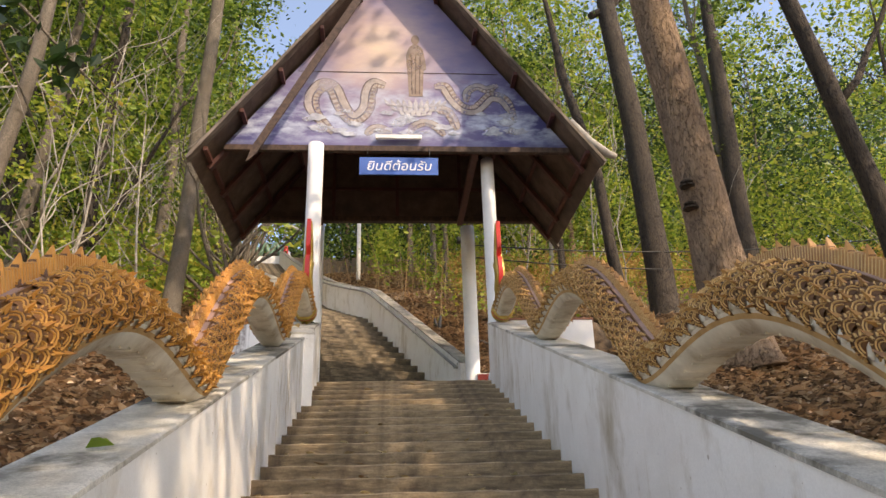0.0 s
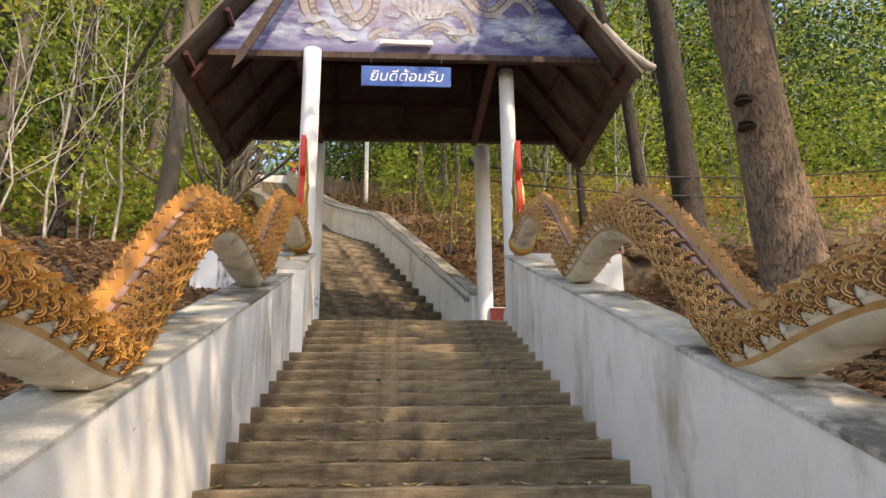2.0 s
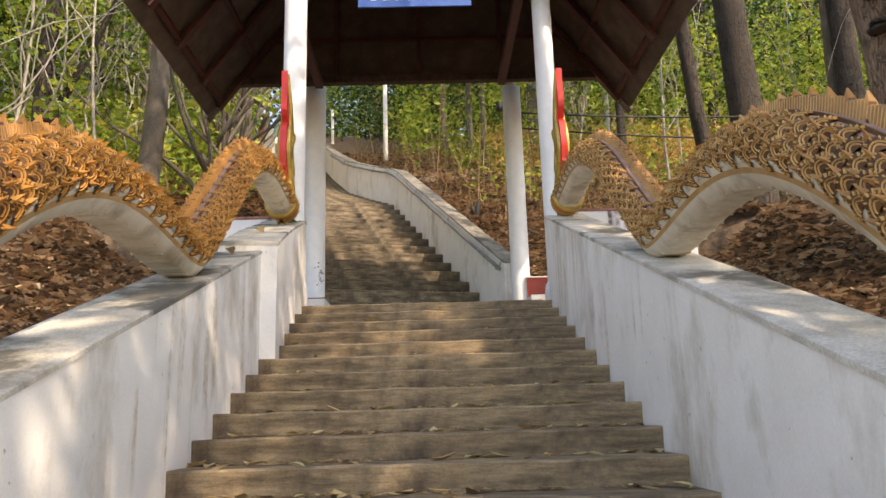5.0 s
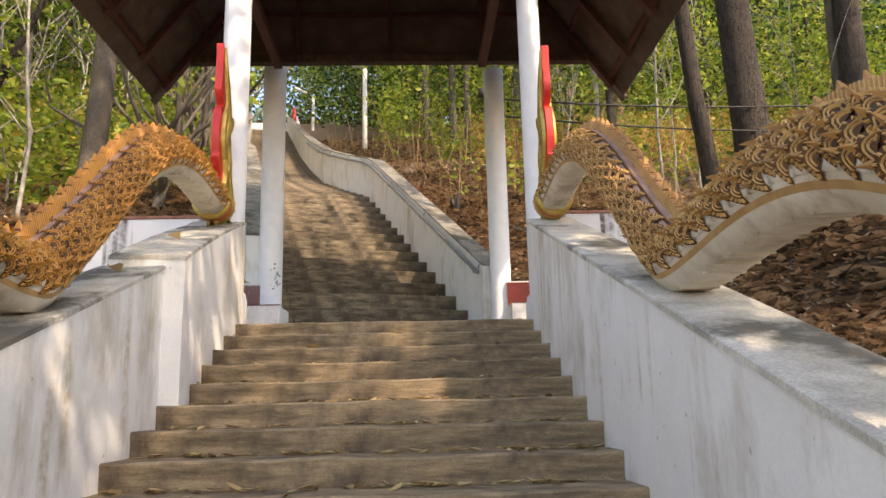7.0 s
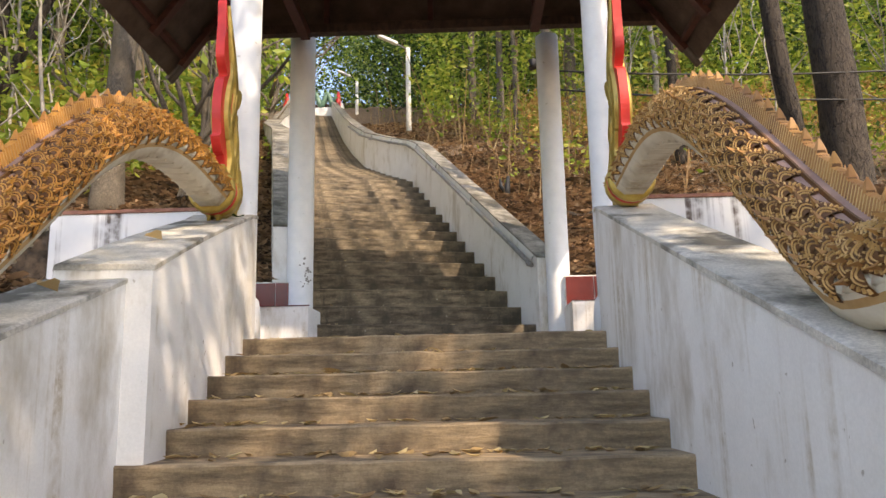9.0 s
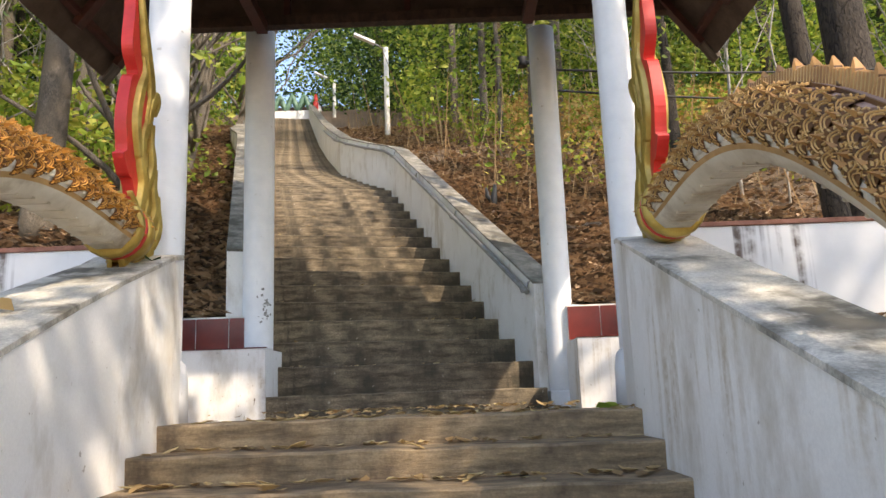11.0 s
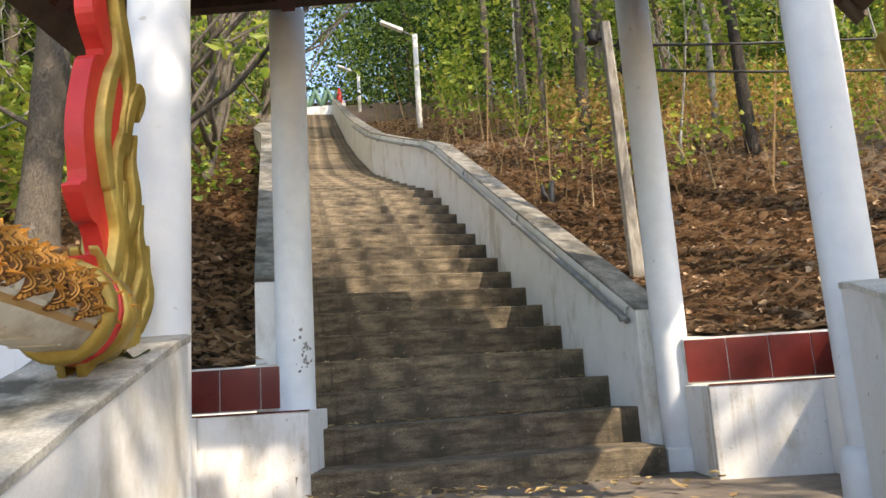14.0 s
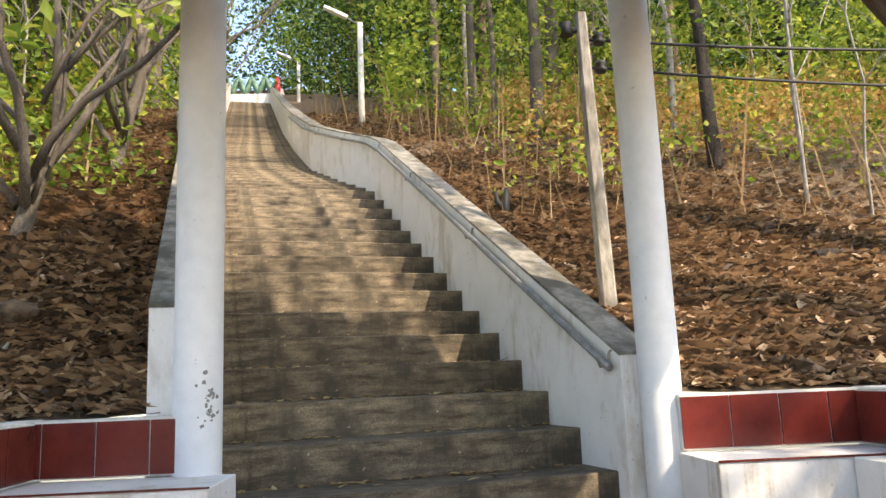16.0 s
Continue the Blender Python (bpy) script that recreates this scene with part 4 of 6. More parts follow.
def serpent(side, label):
    sh = Shell()
    ys = np.linspace(0.02, -13.2, 900)
    zs = np.array([naga_z(y) - (0.035 * smooth01((-y - 1.6) / 0.6) if side < 0 else 0.0) for y in ys])
    ds = np.hypot(np.diff(ys), np.diff(zs))
    S = np.concatenate([[0], np.cumsum(ds)])
    L = S[-1]
    ty, tz = np.gradient(ys, S), np.gradient(zs, S)

    def at(s):
        y, z = np.interp(s, S, ys), np.interp(s, S, zs)
        a, b = np.interp(s, S, ty), np.interp(s, S, tz)
        n = np.hypot(a, b)
        return y, z, a / n, b / n

    def rad(s):
        return np.interp(s, [0, 0.15, 1.0, 4.0, L], [0.1, 0.112, 0.118, 0.132, 0.15])

    def place(s, x_off, out):
        """Points at arc length s, sideways by x_off and outwards along the upward normal by out."""
        y, z, a, b = at(s)
        return np.stack([side * 1.25 + x_off, y + out * b, z - out * a], -1)
    # body: one ring of corners, its parts in their own paints
    section = [(-0.5, -0.95, 2), (0.5, -0.95, 2), (0.86, -0.57, 4), (0.915, -0.41, 2), (0.97, -0.22, 2), (1.0, 0.02, 1), (0.94, 0.34, 1), (0.78, 0.62, 1), (0.5, 0.866, 3), (0.26, 0.965, 3), (0.0, 1.0, 3),
               (-0.26, 0.965, 3), (-0.5, 0.866, 1), (-0.78, 0.62, 1), (-0.94, 0.34, 1), (-1.0, 0.02, 2), (-0.97, -0.22, 2), (-0.915, -0.41, 4), (-0.86, -0.57, 2)]
    rows = 260
    s = np.linspace(0, L, rows)
    r = rad(s)
    k = len(section)
    body = np.stack([place(s, px * r, pz * r) for px, pz, _ in section], 1).reshape(-1, 3)
    faces, mats = [], []
    for i in range(rows - 1):
        for j in range(k):
            faces.append((i * k + j, i * k + (j + 1) % k, (i + 1) * k + (j + 1) % k, (i + 1) * k + j))
            mats.append(section[j][2])
    sh.add(body, faces, mats)
    # scales
    tv, tf, tm = scale_template()
    row, gap = 0, 0.066
    sc = 0.1
    rnd = random.Random(5 + side)
    while sc < L - 0.1:
        rr = float(rad(sc))
        size = rr / 0.125
        cells = 9
        for c in range(cells):
            th = radians(-7 + (190.0 / (cells - 0.5)) * (c + (0.5 if row % 2 else 0.0)))
            if abs(th - math.pi / 2 - side * 0.12) < 0.36 or th > radians(187):
                continue
            k_ = size * rnd.uniform(0.74, 0.84)
            u, w, o = tv[:, 0] * k_, tv[:, 1] * k_, tv[:, 2] * k_
            spin = rnd.uniform(-0.25, 0.25)
            u, w = u * math.cos(spin) - w * math.sin(spin), u * math.sin(spin) + w * math.cos(spin)
            an = th + w / rr
            ro = rr + o
            sh.add(place(sc - u, np.cos(an) * ro, np.sin(an) * ro), tf, tm)
        sc += gap * size
        row += 1
    # cream teeth along the belly's border
    st = 0.12
    while st < L - 0.1:
        rr = float(rad(st))
        for sg in (-1, 1):
            ss = np.array([st - 0.032, st + 0.032, st + 0.006])
            p = place(ss, sg * rr * np.array([1.02, 1.02, 1.07]), rr * np.array([-0.26, -0.26, 0.06]))
            q = place(ss, sg * rr * np.array([0.93, 0.93, 0.94]), rr * np.array([-0.3, -0.3, 0.06]))
            sh.add(np.concatenate([p, q]), [(0, 1, 2), (0, 3, 4, 1), (1, 4, 5, 2), (2, 5, 3, 0)], [2] * 4)
        st += 0.064
    # belly plates
    st = 0.2
    while st < L - 0.1:
        rr = float(rad(st))
        ss = np.array([st, st, st + 0.012, st + 0.012])
        xo = rr * np.array([-0.56, 0.56, 0.56, -0.56])
        sh.add(np.concatenate([place(ss, xo, np.full(4, -0.975 * rr)), place(ss, xo, np.full(4, -0.9 * rr))]),
               [(0, 1, 2, 3), (0, 4, 5, 1), (2, 6, 7, 3)], [2] * 3)
        st += 0.11
    # crest: leaning pleats that end in points, a taller one now and then, on a beaded root
    for xo in (-0.3, 0.3):
        ss = np.linspace(0.1, L - 0.1, 420)
        rr = rad(ss)
        ringv = np.stack([place(ss, rr * (xo + a), rr * o) for a, o in ((-0.05, 0.93), (-0.03, 1.02), (0.03, 1.02), (0.05, 0.93))], 1).reshape(-1, 3)
        sh.add(ringv, [(i * 4 + j, i * 4 + j + 1, i * 4 + j + 5, i * 4 + j + 4) for i in range(419) for j in range(3)], [1] * (419 * 3))
    st, i = 0.12, 0
    w = 0.0165
    off = side * 0.022
    while st < L - 0.1:
        rr = float(rad(st))
        point = i % 6 == 5
        tall = rr * (0.36 + 0.012 * (i % 6)) * rnd.uniform(0.94, 1.06)
        tip = tall + rr * (0.2 if point else 0.02)
        base = rr * 0.95
        lean = -0.028
        sa = np.array([st, st + w, st + w + lean, st + lean, st + w * 0.3 + lean * (1.6 if point else 1.05)])
        ha = np.array([base, base, base + tall, base + tall, base + tip])
        wide = np.array([0.022, 0.022, 0.011, 0.011, 0.003])
        p = place(sa, off + wide, ha)
        q = place(sa, off - wide, ha)
        rs = np.array([st + w * 0.32, st + w * 0.32 + lean, st + w * 0.68, st + w * 0.68 + lean])
        rh = np.array([base, base + tall, base, base + tall])
        rib = place(rs, off + np.array([0.03, 0.017, 0.03, 0.017]), rh)
        rib2 = place(rs, off - np.array([0.03, 0.017, 0.03, 0.017]), rh)
        sh.add(np.concatenate([p, q, rib, rib2]),
               [(0, 10, 11, 3), (10, 12, 13, 11), (12, 1, 2, 13), (3, 11, 13, 2, 4), (5, 8, 15, 14), (14, 15, 17, 16), (16, 17, 7, 6), (8, 9, 7, 17, 15), (3, 4, 9, 8), (2, 7, 9, 4), (0, 3, 8, 5), (1, 6, 7, 2)],
               [0, 7, 0, 0, 0, 7, 0, 0, 0, 0, 1, 1])
        st += w
        i += 1
    # tail: gold and red collar, then the carved flame that stands before the column
    for (s0, s1, g, mat_) in ((0.04, 0.13, 1.3, 5), (0.13, 0.17, 1.24, 6), (0.17, 0.22, 1.27, 5)):
        rings = []
        n = 20
        for sv, gg in ((s0, g * 0.92), (s0 + 0.012, g), (s1 - 0.012, g), (s1, g * 0.92)):
            rr = float(rad(max(sv, 0))) * gg
            an = np.linspace(0, 2 * math.pi, n, endpoint=False)
            rings.append(place(np.full(n, sv), np.cos(an) * rr, np.sin(an) * rr))
        fs = [(a * n + j, a * n + (j + 1) % n, (a + 1) * n + (j + 1) % n, (a + 1) * n + j) for a in range(3) for j in range(n)]
        fs += [tuple(range(n)), tuple(range(3 * n, 4 * n))]
        sh.add(np.concatenate(rings), fs, [mat_] * len(fs))
    bm = bmesh.new()
    turn = Matrix(((0, 0, side, 0), (1, 0, 0, 0), (0, 1, 0, 0), (0, 0, 0, 1)))
    prism(bm, rounded(RED_FLAME), 0.056, Matrix.Translation((side * 1.197, 0.0, 0)) @ turn)
    for fc in bm.faces:
        fc.material_index = 6
    for li, (wide, line) in enumerate(GOLD_CURLS):
        pts = smooth_line(line, 6)
        n = len(pts)
        for face_x, out in ((1.2, -1), (1.25, 1)):
            rows = []
            for i_, p in enumerate(pts):
                d = (pts[min(i_ + 1, n - 1)] - pts[max(i_ - 1, 0)]).normalized()
                u = i_ / (n - 1)
                w = 0.62 * wide * (0.5 + 0.9 * math.sin(math.pi * min(u * 0.8 + 0.2, 1.0))) * (1 - u ** 5) + 0.002
                h = (0.016 + 0.007 * (li % 3)) * (1 - 0.5 * u) + 0.012 * math.sin(math.pi * u)
                prof = ((-1.0, -0.01), (-0.92, h * 0.75), (-0.62, h), (-0.3, h * 0.72), (0.0, h * 1.15), (0.3, h * 0.72), (0.62, h), (0.92, h * 0.75), (1.0, -0.01))
                rows.append([bm.verts.new((side * (face_x + out * o), p.x + 0.035 - d.y * k * w, p.y + d.x * k * w)) for k, o in prof])
            for ra, rb in zip(rows, rows[1:]):
                for k in range(8):
                    fc = bm.faces.new((ra[k], ra[k + 1], rb[k + 1], rb[k]))
                    fc.material_index = 5
            bm.faces.new(rows[0]).material_index = 5
            bm.faces.new(rows[-1][::-1]).material_index = 5
    dx, dy, dz = {True: (0.05, 0.2, 0.05), False: (-0.03, 0.1, 0.03)}[side > 0]
    for v in bm.verts:
        v.co = Vector((v.co.x + dx, 0.78 * (v.co.y + 0.26) - 0.24 + dy, v.co.z + dz))
    bmesh.ops.recalc_face_normals(bm, faces=bm.faces)
    bm.verts.index_update()
    sh.add([tuple(v.co) for v in bm.verts], [[v.index for v in fc.verts] for fc in bm.faces], [fc.material_index for fc in bm.faces])
    bm.free()
    # sunlit-toned paints on the left serpent, shade-toned copies on the right
    me = sh.mesh("serpent_statue", [NAGA_O if side < 0 else NAGA_O2, NAGA_D if side < 0 else NAGA_D2, NAGA_W, NAGA_M, NAGA_S, GOLD, RED, NAGA_L if side < 0 else NAGA_L2])
    bm = bmesh.new()
    bm.from_mesh(me)
    bmesh.ops.recalc_face_normals(bm, faces=bm.faces)
    bm.to_mesh(me)
    bm.free()
    ob = new("serpent_statue", me)
    return tagged(ob, label, "statue", "serpent balustrades")


serpent(-1, "orange-gold scaled serpent balustrade with a red flame tail")
serpent(1, "brown-gold scaled serpent balustrade with a red flame tail")


# ---- fittings of the upper stair ----
def build_handrail():
    rail = empty("handrail", "grey steel pipe handrail clipped along the white parapet", "handrail")
    ys = [3.78, 4.6, 5.5, 6.4, 7.3, 8.2, 9.1, 10.0, 10.6, 11.1, 11.7, 12.5, 13.5, 15, 17]

    def rp(y, drop):
        return (right_edge(y) - 0.06, y, stair_z(y) + lerp(UP_H, y) - drop)
    bm = bmesh.new()
    sweep(bm, [rp(y, 0.11) for y in ys], 0.026, 12)
    part("pipe", bm, PIPE, rail)
    for y in (3.86, 6.26, 8.4, 10.1, 11.4, 12.6, 13.8):
        bm = bmesh.new()
        x, yy, z = rp(y, 0.11)
        sweep(bm, [(x - 0.034, yy, z + 0.01), (x - 0.02, yy, z - 0.034), (x + 0.02, yy, z - 0.034), (x + 0.036, yy, z + 0.01), (x + 0.045, yy, z + 0.06), (x + 0.075, yy, z + 0.075)], 0.009, 6)
        part("clip", bm, PIPE, rail, "bent steel clip")


def build_utility_pole():
    p = empty("utility_pole", "weathered square concrete utility pole with insulators", "pole", at=(1.5, 5.65, 1.6))
    bm = bmesh.new()
    pts = [(0.03 - 0.005 * i, 0, -0.75 + 3.55 * i / 6) for i in range(7)]
    rings = []
    for i, (x, y, z) in enumerate(pts):
        w = 0.075 - 0.004 * i
        c = 0.018
        rings.append([bm.verts.new((x - 0.008 * i + a, y + b, z)) for a, b in ((-w, -w + c), (-w + c, -w), (w - c, -w), (w, -w + c), (w, w - c), (w - c, w), (-w + c, w), (-w, w - c))])
    for a, b in zip(rings, rings[1:]):
        for k in range(8):
            bm.faces.new((a[k], a[(k + 1) % 8], b[(k + 1) % 8], b[k]))
    bm.faces.new(rings[-1])
    part("shaft", bm, POLE, p)
    for z in (2.25, 2.53):
        bm = bmesh.new()
        sweep(bm, [(0.0, 0, z), (0.11, 0, z)], 0.014, 8)
        sweep(bm, [(0.11, -0.02, z - 0.055), (0.11, -0.02, z - 0.02), (0.11, -0.02, z), (0.11, -0.02, z + 0.02), (0.11, -0.02, z + 0.055)], [0.045, 0.06, 0.035, 0.06, 0.045], 12)
        part("insulator", bm, BLACK, p, "black spool insulator")
    bm = bmesh.new()
    sweep(bm, [(-0.09, 0, 2.63), (-0.2, -0.02, 2.63)], [0.03, 0.03], 10)
    sweep(bm, [(-0.2, -0.02, 2.57), (-0.2, -0.02, 2.63), (-0.2, -0.02, 2.69)], [0.065, 0.04, 0.065], 12)
    part("insulator", bm, BLACK, p, "dark rusty spool insulator")
    for z, zb, group in ((2.53, 5.75, 0), (2.25, 5.1, 1)):
        c = finish("cable", bmesh.new(), BLACK)
        bm = bmesh.new()
        a, b = Vector((1.59, 5.65, 1.6 + z)), Vector((13.0, 6.6, zb - 0.85))
        pts = [a.lerp(b, t) - Vector((0, 0, 1.3 * t * (1 - t))) for t in [i / 16 for i in range(17)]]
        sweep(bm, pts, 0.014, 6)
        bm.to_mesh(c.data)
        bm.free()
        tagged(c, "black insulated cable strung from the concrete pole", "cable", "overhead cables")


def street_lamp(x, y, z0, top):
    l = empty("street_lamp", "white-grey concrete lamp post with a tilted tube lamp", "lamp post", group="stair lamps", at=(x, y, z0))
    bm = bmesh.new()
    sweep(bm, [(0, 0, -0.5), (0, 0, top)], [0.09, 0.075], 8)
    part("post", bm, GROUT, l)
    bm = bmesh.new()
    sweep(bm, [(0, 0, top - 0.06), (-0.35, -0.1, top + 0.12)], 0.022, 8)
    part("arm", bm, PIPE, l)
    m = pose(-0.62, -0.17, top + 0.22, 0, 22, 12)
    bm = boxed((-0.33, -0.08, -0.035), (0.33, 0.08, 0.05), 0.015)
    ob = part("lamp_head", bm, LAMP_W, l)
    ob.matrix_local = m


def build_top_gate():
    """The head of the stair: a white wall with the green coils of another serpent, and a red post."""
    w = empty("wall_top", "white wall closing the head of the stair", "wall", "structure")
    part("wall_body", boxed((-9.9, 38.5, 15.4), (-7.2, 38.8, 16.72), 0.01), WHITE, w)
    bm = bmesh.new()
    pts = [(-9.9 + 0.06 * i, 38.6, 17.2 + 0.5 * (2 / math.pi) * math.asin(0.97 * math.cos(i * 0.06 * 2 * math.pi / 0.72))) for i in range(48)]
    sweep(bm, pts, 0.16, 10)
    for i in range(2, 46):
        x, y, z = pts[i]
        prism(bm, [(-0.05, 0), (0.05, 0), (0.03, 0.14)], 0.03, Matrix.Translation((x, y, z + 0.13)) @ Matrix.Rotation(radians(90), 4, "X"))
    tagged(finish("green_serpent_statue", bm, GREEN_N), "green coiled serpent statue on the white top wall", "statue")
    for x, nm in ((-7.0, "red_post"), (-10.1, "red_post")):
        p = empty(nm, "red and white carved post at the head of the stair", "post", group="gate posts", at=(x, 38.2, 16.2))
        bm = bmesh.new()
        sweep(bm, [(0, 0, -0.4), (0, 0, 0.5), (0, 0, 0.8), (0, 0, 1.35)], [0.2, 0.22, 0.16, 0.06], 10)
        part("shaft", bm, RED, p)
        bm = bmesh.new()
        sweep(bm, [(0.24, -0.05, -0.4), (0.26, -0.05, 0.2), (0.2, -0.05, 0.7)], [0.16, 0.15, 0.05], 10)
        part("side_leaf", bm, GROUT, p)
    # dark shelter far behind
    s = empty("far_shelter", "dark low-roofed shelter among the trees above the stair", "shelter", "structure")
    part("roof", boxed((-13.0, 44, 18.9), (-6.2, 48, 19.15), 0.05), ROOF_W, s)
    part("back_wall", boxed((-12.8, 47.6, 15), (-6.4, 47.8, 18.9), 0.02), ROOF_P, s)
    for x in (-12.6, -10.6, -8.6, -6.6):
        part("post", boxed((x - 0.1, 44.3, 15), (x + 0.1, 44.5, 18.9), 0.02), ROOF_W, s)


build_handrail()
build_utility_pole()
street_lamp(-1.33, 17.6, 7.2, 3.1)
street_lamp(-4.85, 31.0, 12.6, 2.6)
build_top_gate()


# ---- forest ----
def trunk_bm(points, radii, sides=12, flute=0.0, limbs=()):
    bm = bmesh.new()
    n = len(points)
    fine, fr = [], []
    for i in range((n - 1) * 4 + 1):
        t = i / 4
        k = min(int(t), n - 2)
        u = t - k
        p = Vector(points[k]).lerp(Vector(points[k + 1]), u)
        fine.append(p + Vector((noise.noise(p * 0.7), noise.noise(p * 0.7 + Vector((9, 0, 0))), 0)) * 0.05)
        fr.append(radii[k] * (1 - u) + radii[k + 1] * u)
    sweep(bm, fine, fr, sides)
    bm.verts.ensure_lookup_table()
    for i, v in enumerate(bm.verts):
        row, a = divmod(i, sides)
        if row < len(fine):
            c = fine[row]
            k = 1 + 0.07 * noise.noise(v.co * 2.2) + (flute * max(0, 1 - row / 5) * math.sin(a * 2 * math.pi / sides * 4 + 1))
            v.co = c + (v.co - c) * k
    for pts, rs in limbs:
        sweep(bm, pts, rs, 7)
    return bm


def leaf_cloud(n, shape, size, seed, droop=0.3, stretch=1.7):
    """n leaves as bent quads of two triangles, round the centres that shape() yields."""
    rng = np.random.default_rng(seed)
    c = shape(rng, n)
    d = rng.normal(size=(n, 3))
    d[:, 2] = d[:, 2] * 0.5 - droop
    d /= np.linalg.norm(d, axis=1)[:, None]
    s = np.cross(d, rng.normal(size=(n, 3)))
    s /= np.linalg.norm(s, axis=1)[:, None] + 1e-9
    nn = np.cross(d, s)
    z = size * rng.uniform(0.55, 1.3, n)[:, None]
    half = z / stretch
    v = np.stack([c - d * z * 0.5, c + s * half * 0.5 + nn * z * 0.08, c + d * z * 0.5, c - s * half * 0.5 + nn * z * 0.08], 1).reshape(-1, 3)
    f = np.arange(n * 4).reshape(n, 4)
    return v, f


def cloud_mesh(name, v, f, material):
    me = bpy.data.meshes.new(name)
    me.from_pydata(v.tolist(), [], f.tolist())
    me.materials.append(material)
    return me


def clumps(blobs):
    """blobs: rows of x, y, z, radius, flatness; leaves gather in uneven sprays round each."""
    b = np.array(blobs, float)

    def shape(rng, n):
        sub = 14
        w = b[:, 3] ** 2
        pick = rng.choice(len(b), size=max(n // sub, 1), p=w / w.sum())
        q = rng.normal(size=(len(pick), 3))
        q /= np.linalg.norm(q, axis=1)[:, None]
        q *= rng.uniform(0.35, 1.05, len(pick))[:, None] ** 0.6
        cen = b[pick, :3] + q * b[pick, 3:4] * np.stack([np.ones(len(pick)), np.ones(len(pick)), b[pick, 4]], 1)
        own = rng.integers(0, len(pick), n)
        sp = 0.18 * b[pick[own], 3:4] + 0.05
        return cen[own] + rng.normal(size=(n, 3)) * sp * np.array([1, 1, 0.45])
    return shape


BARKS = {"dark": BARK_D, "brown": BARK_B, "grey": BARK_G, "twig": TWIG}


def tree(x, y, points, radii, bark, label, blobs, leaves, leaf_size, leaf_mat, seed, limbs=(), flute=0.0, sides=12, group=""):
    z = ground_z(x, y) - 0.15
    t = empty("tree", label, "tree", group=group, at=(x, y, z))
    part("trunk", trunk_bm(points, radii, sides, flute, limbs), BARKS[bark], t)
    if leaves:
        v, f = leaf_cloud(leaves, clumps(blobs), leaf_size, seed)
        ob = new("crown", cloud_mesh("crown", v, f, leaf_mat))
        ob.parent = t
    return t


def limb(p, d, n, r, seed, curl=0.25):
    """A tapering, wandering branch."""
    rnd = random.Random(seed)
    pts, p, d = [Vector(p)], Vector(p), Vector(d)
    for i in range(n):
        d = d + Vector((rnd.uniform(-curl, curl), rnd.uniform(-curl, curl), rnd.uniform(-curl * 0.4, curl))) * d.length
        p = p + d
        pts.append(p.copy())
    return pts, [r * (1 - 0.8 * i / n) for i in range(n + 1)]


def high_crown(cx, cy, cz, spread, seed, n=9):
    rnd = random.Random(seed)
    return [(cx + rnd.uniform(-1, 1) * spread, cy + rnd.uniform(-1, 1) * spread, cz + rnd.uniform(-0.5, 0.6) * spread, rnd.uniform(0.25, 0.5) * spread, 0.6) for _ in range(n)]


# the large trees beside the stair
tree(3.62, -1.55, [(0.05, 0, 0), (0, 0, 0.5), (-0.12, 0, 1.6), (-0.22, 0.05, 3.2), (-0.4, 0.1, 5.2), (-0.7, 0.2, 8), (-1.0, 0.3, 12)], [0.44, 0.33, 0.275, 0.26, 0.24, 0.2, 0.1], "brown",
     "stout leaning tree with flaking brown bark and buttressed foot", high_crown(-0.8, 0.4, 13, 3.0, 1), 1300, 0.2, LEAF_G, 1,
     [limb((-0.9, 0.2, 6.5), (0.5, -0.2, 0.5), 6, 0.09, 3), limb((-1.0, 0.2, 8), (-0.5, 0.4, 0.5), 6, 0.08, 4)], 0.16, 20)
tree(5.9, 6.3, [(0.05, 0, 0), (0, 0, 0.6), (-0.05, 0, 2.5), (-0.15, 0, 5.5), (-0.4, 0.1, 9), (-0.6, 0.2, 13)], [0.46, 0.34, 0.29, 0.27, 0.24, 0.12], "dark",
     "tall straight tree with dark fissured bark", high_crown(0, 0, 14.5, 3.0, 2), 1600, 0.2, LEAF_G, 2, [limb((-0.9, 0, 9), (0.6, 0.1, 0.5), 6, 0.1, 6)], 0.12, 18)
tree(4.3, 4.35, [(0.12, 0, 0), (0.05, 0, 1), (-0.1, 0, 2.4), (-0.2, 0, 4.2), (-0.75, 0, 6.6), (-1.0, 0, 9)], [0.15, 0.13, 0.12, 0.11, 0.1, 0.05], "dark",
     "slim crooked grey-brown tree beside the pavilion", high_crown(-1, 0, 9.5, 2.0, 3), 700, 0.17, LEAF_G, 3)
tree(-4.35, 5.0, [(-0.08, 0, 0), (-0.05, 0, 0.8), (0.05, 0, 2.4), (0.1, 0, 4.5), (0.25, 0, 8), (0.3, 0, 12)], [0.24, 0.185, 0.165, 0.16, 0.14, 0.08], "grey",
     "straight grey-brown tree with mottled bark", high_crown(0.2, 0, 12, 2.6, 4), 2200, 0.18, LEAF_G, 5)
tree(-6.4, 5.4, [(0, 0, 0), (0.02, 0, 1.5), (0.05, 0, 4), (0.2, 0, 8)], [0.17, 0.14, 0.13, 0.08], "dark", "dark forked tree in the undergrowth", high_crown(0.2, 0, 8, 2.2, 5), 1700, 0.17, LEAF_G, 6,
     [limb((0.02, 0, 1.4), (0.25, 0.05, 0.6), 6, 0.09, 9, 0.12)])
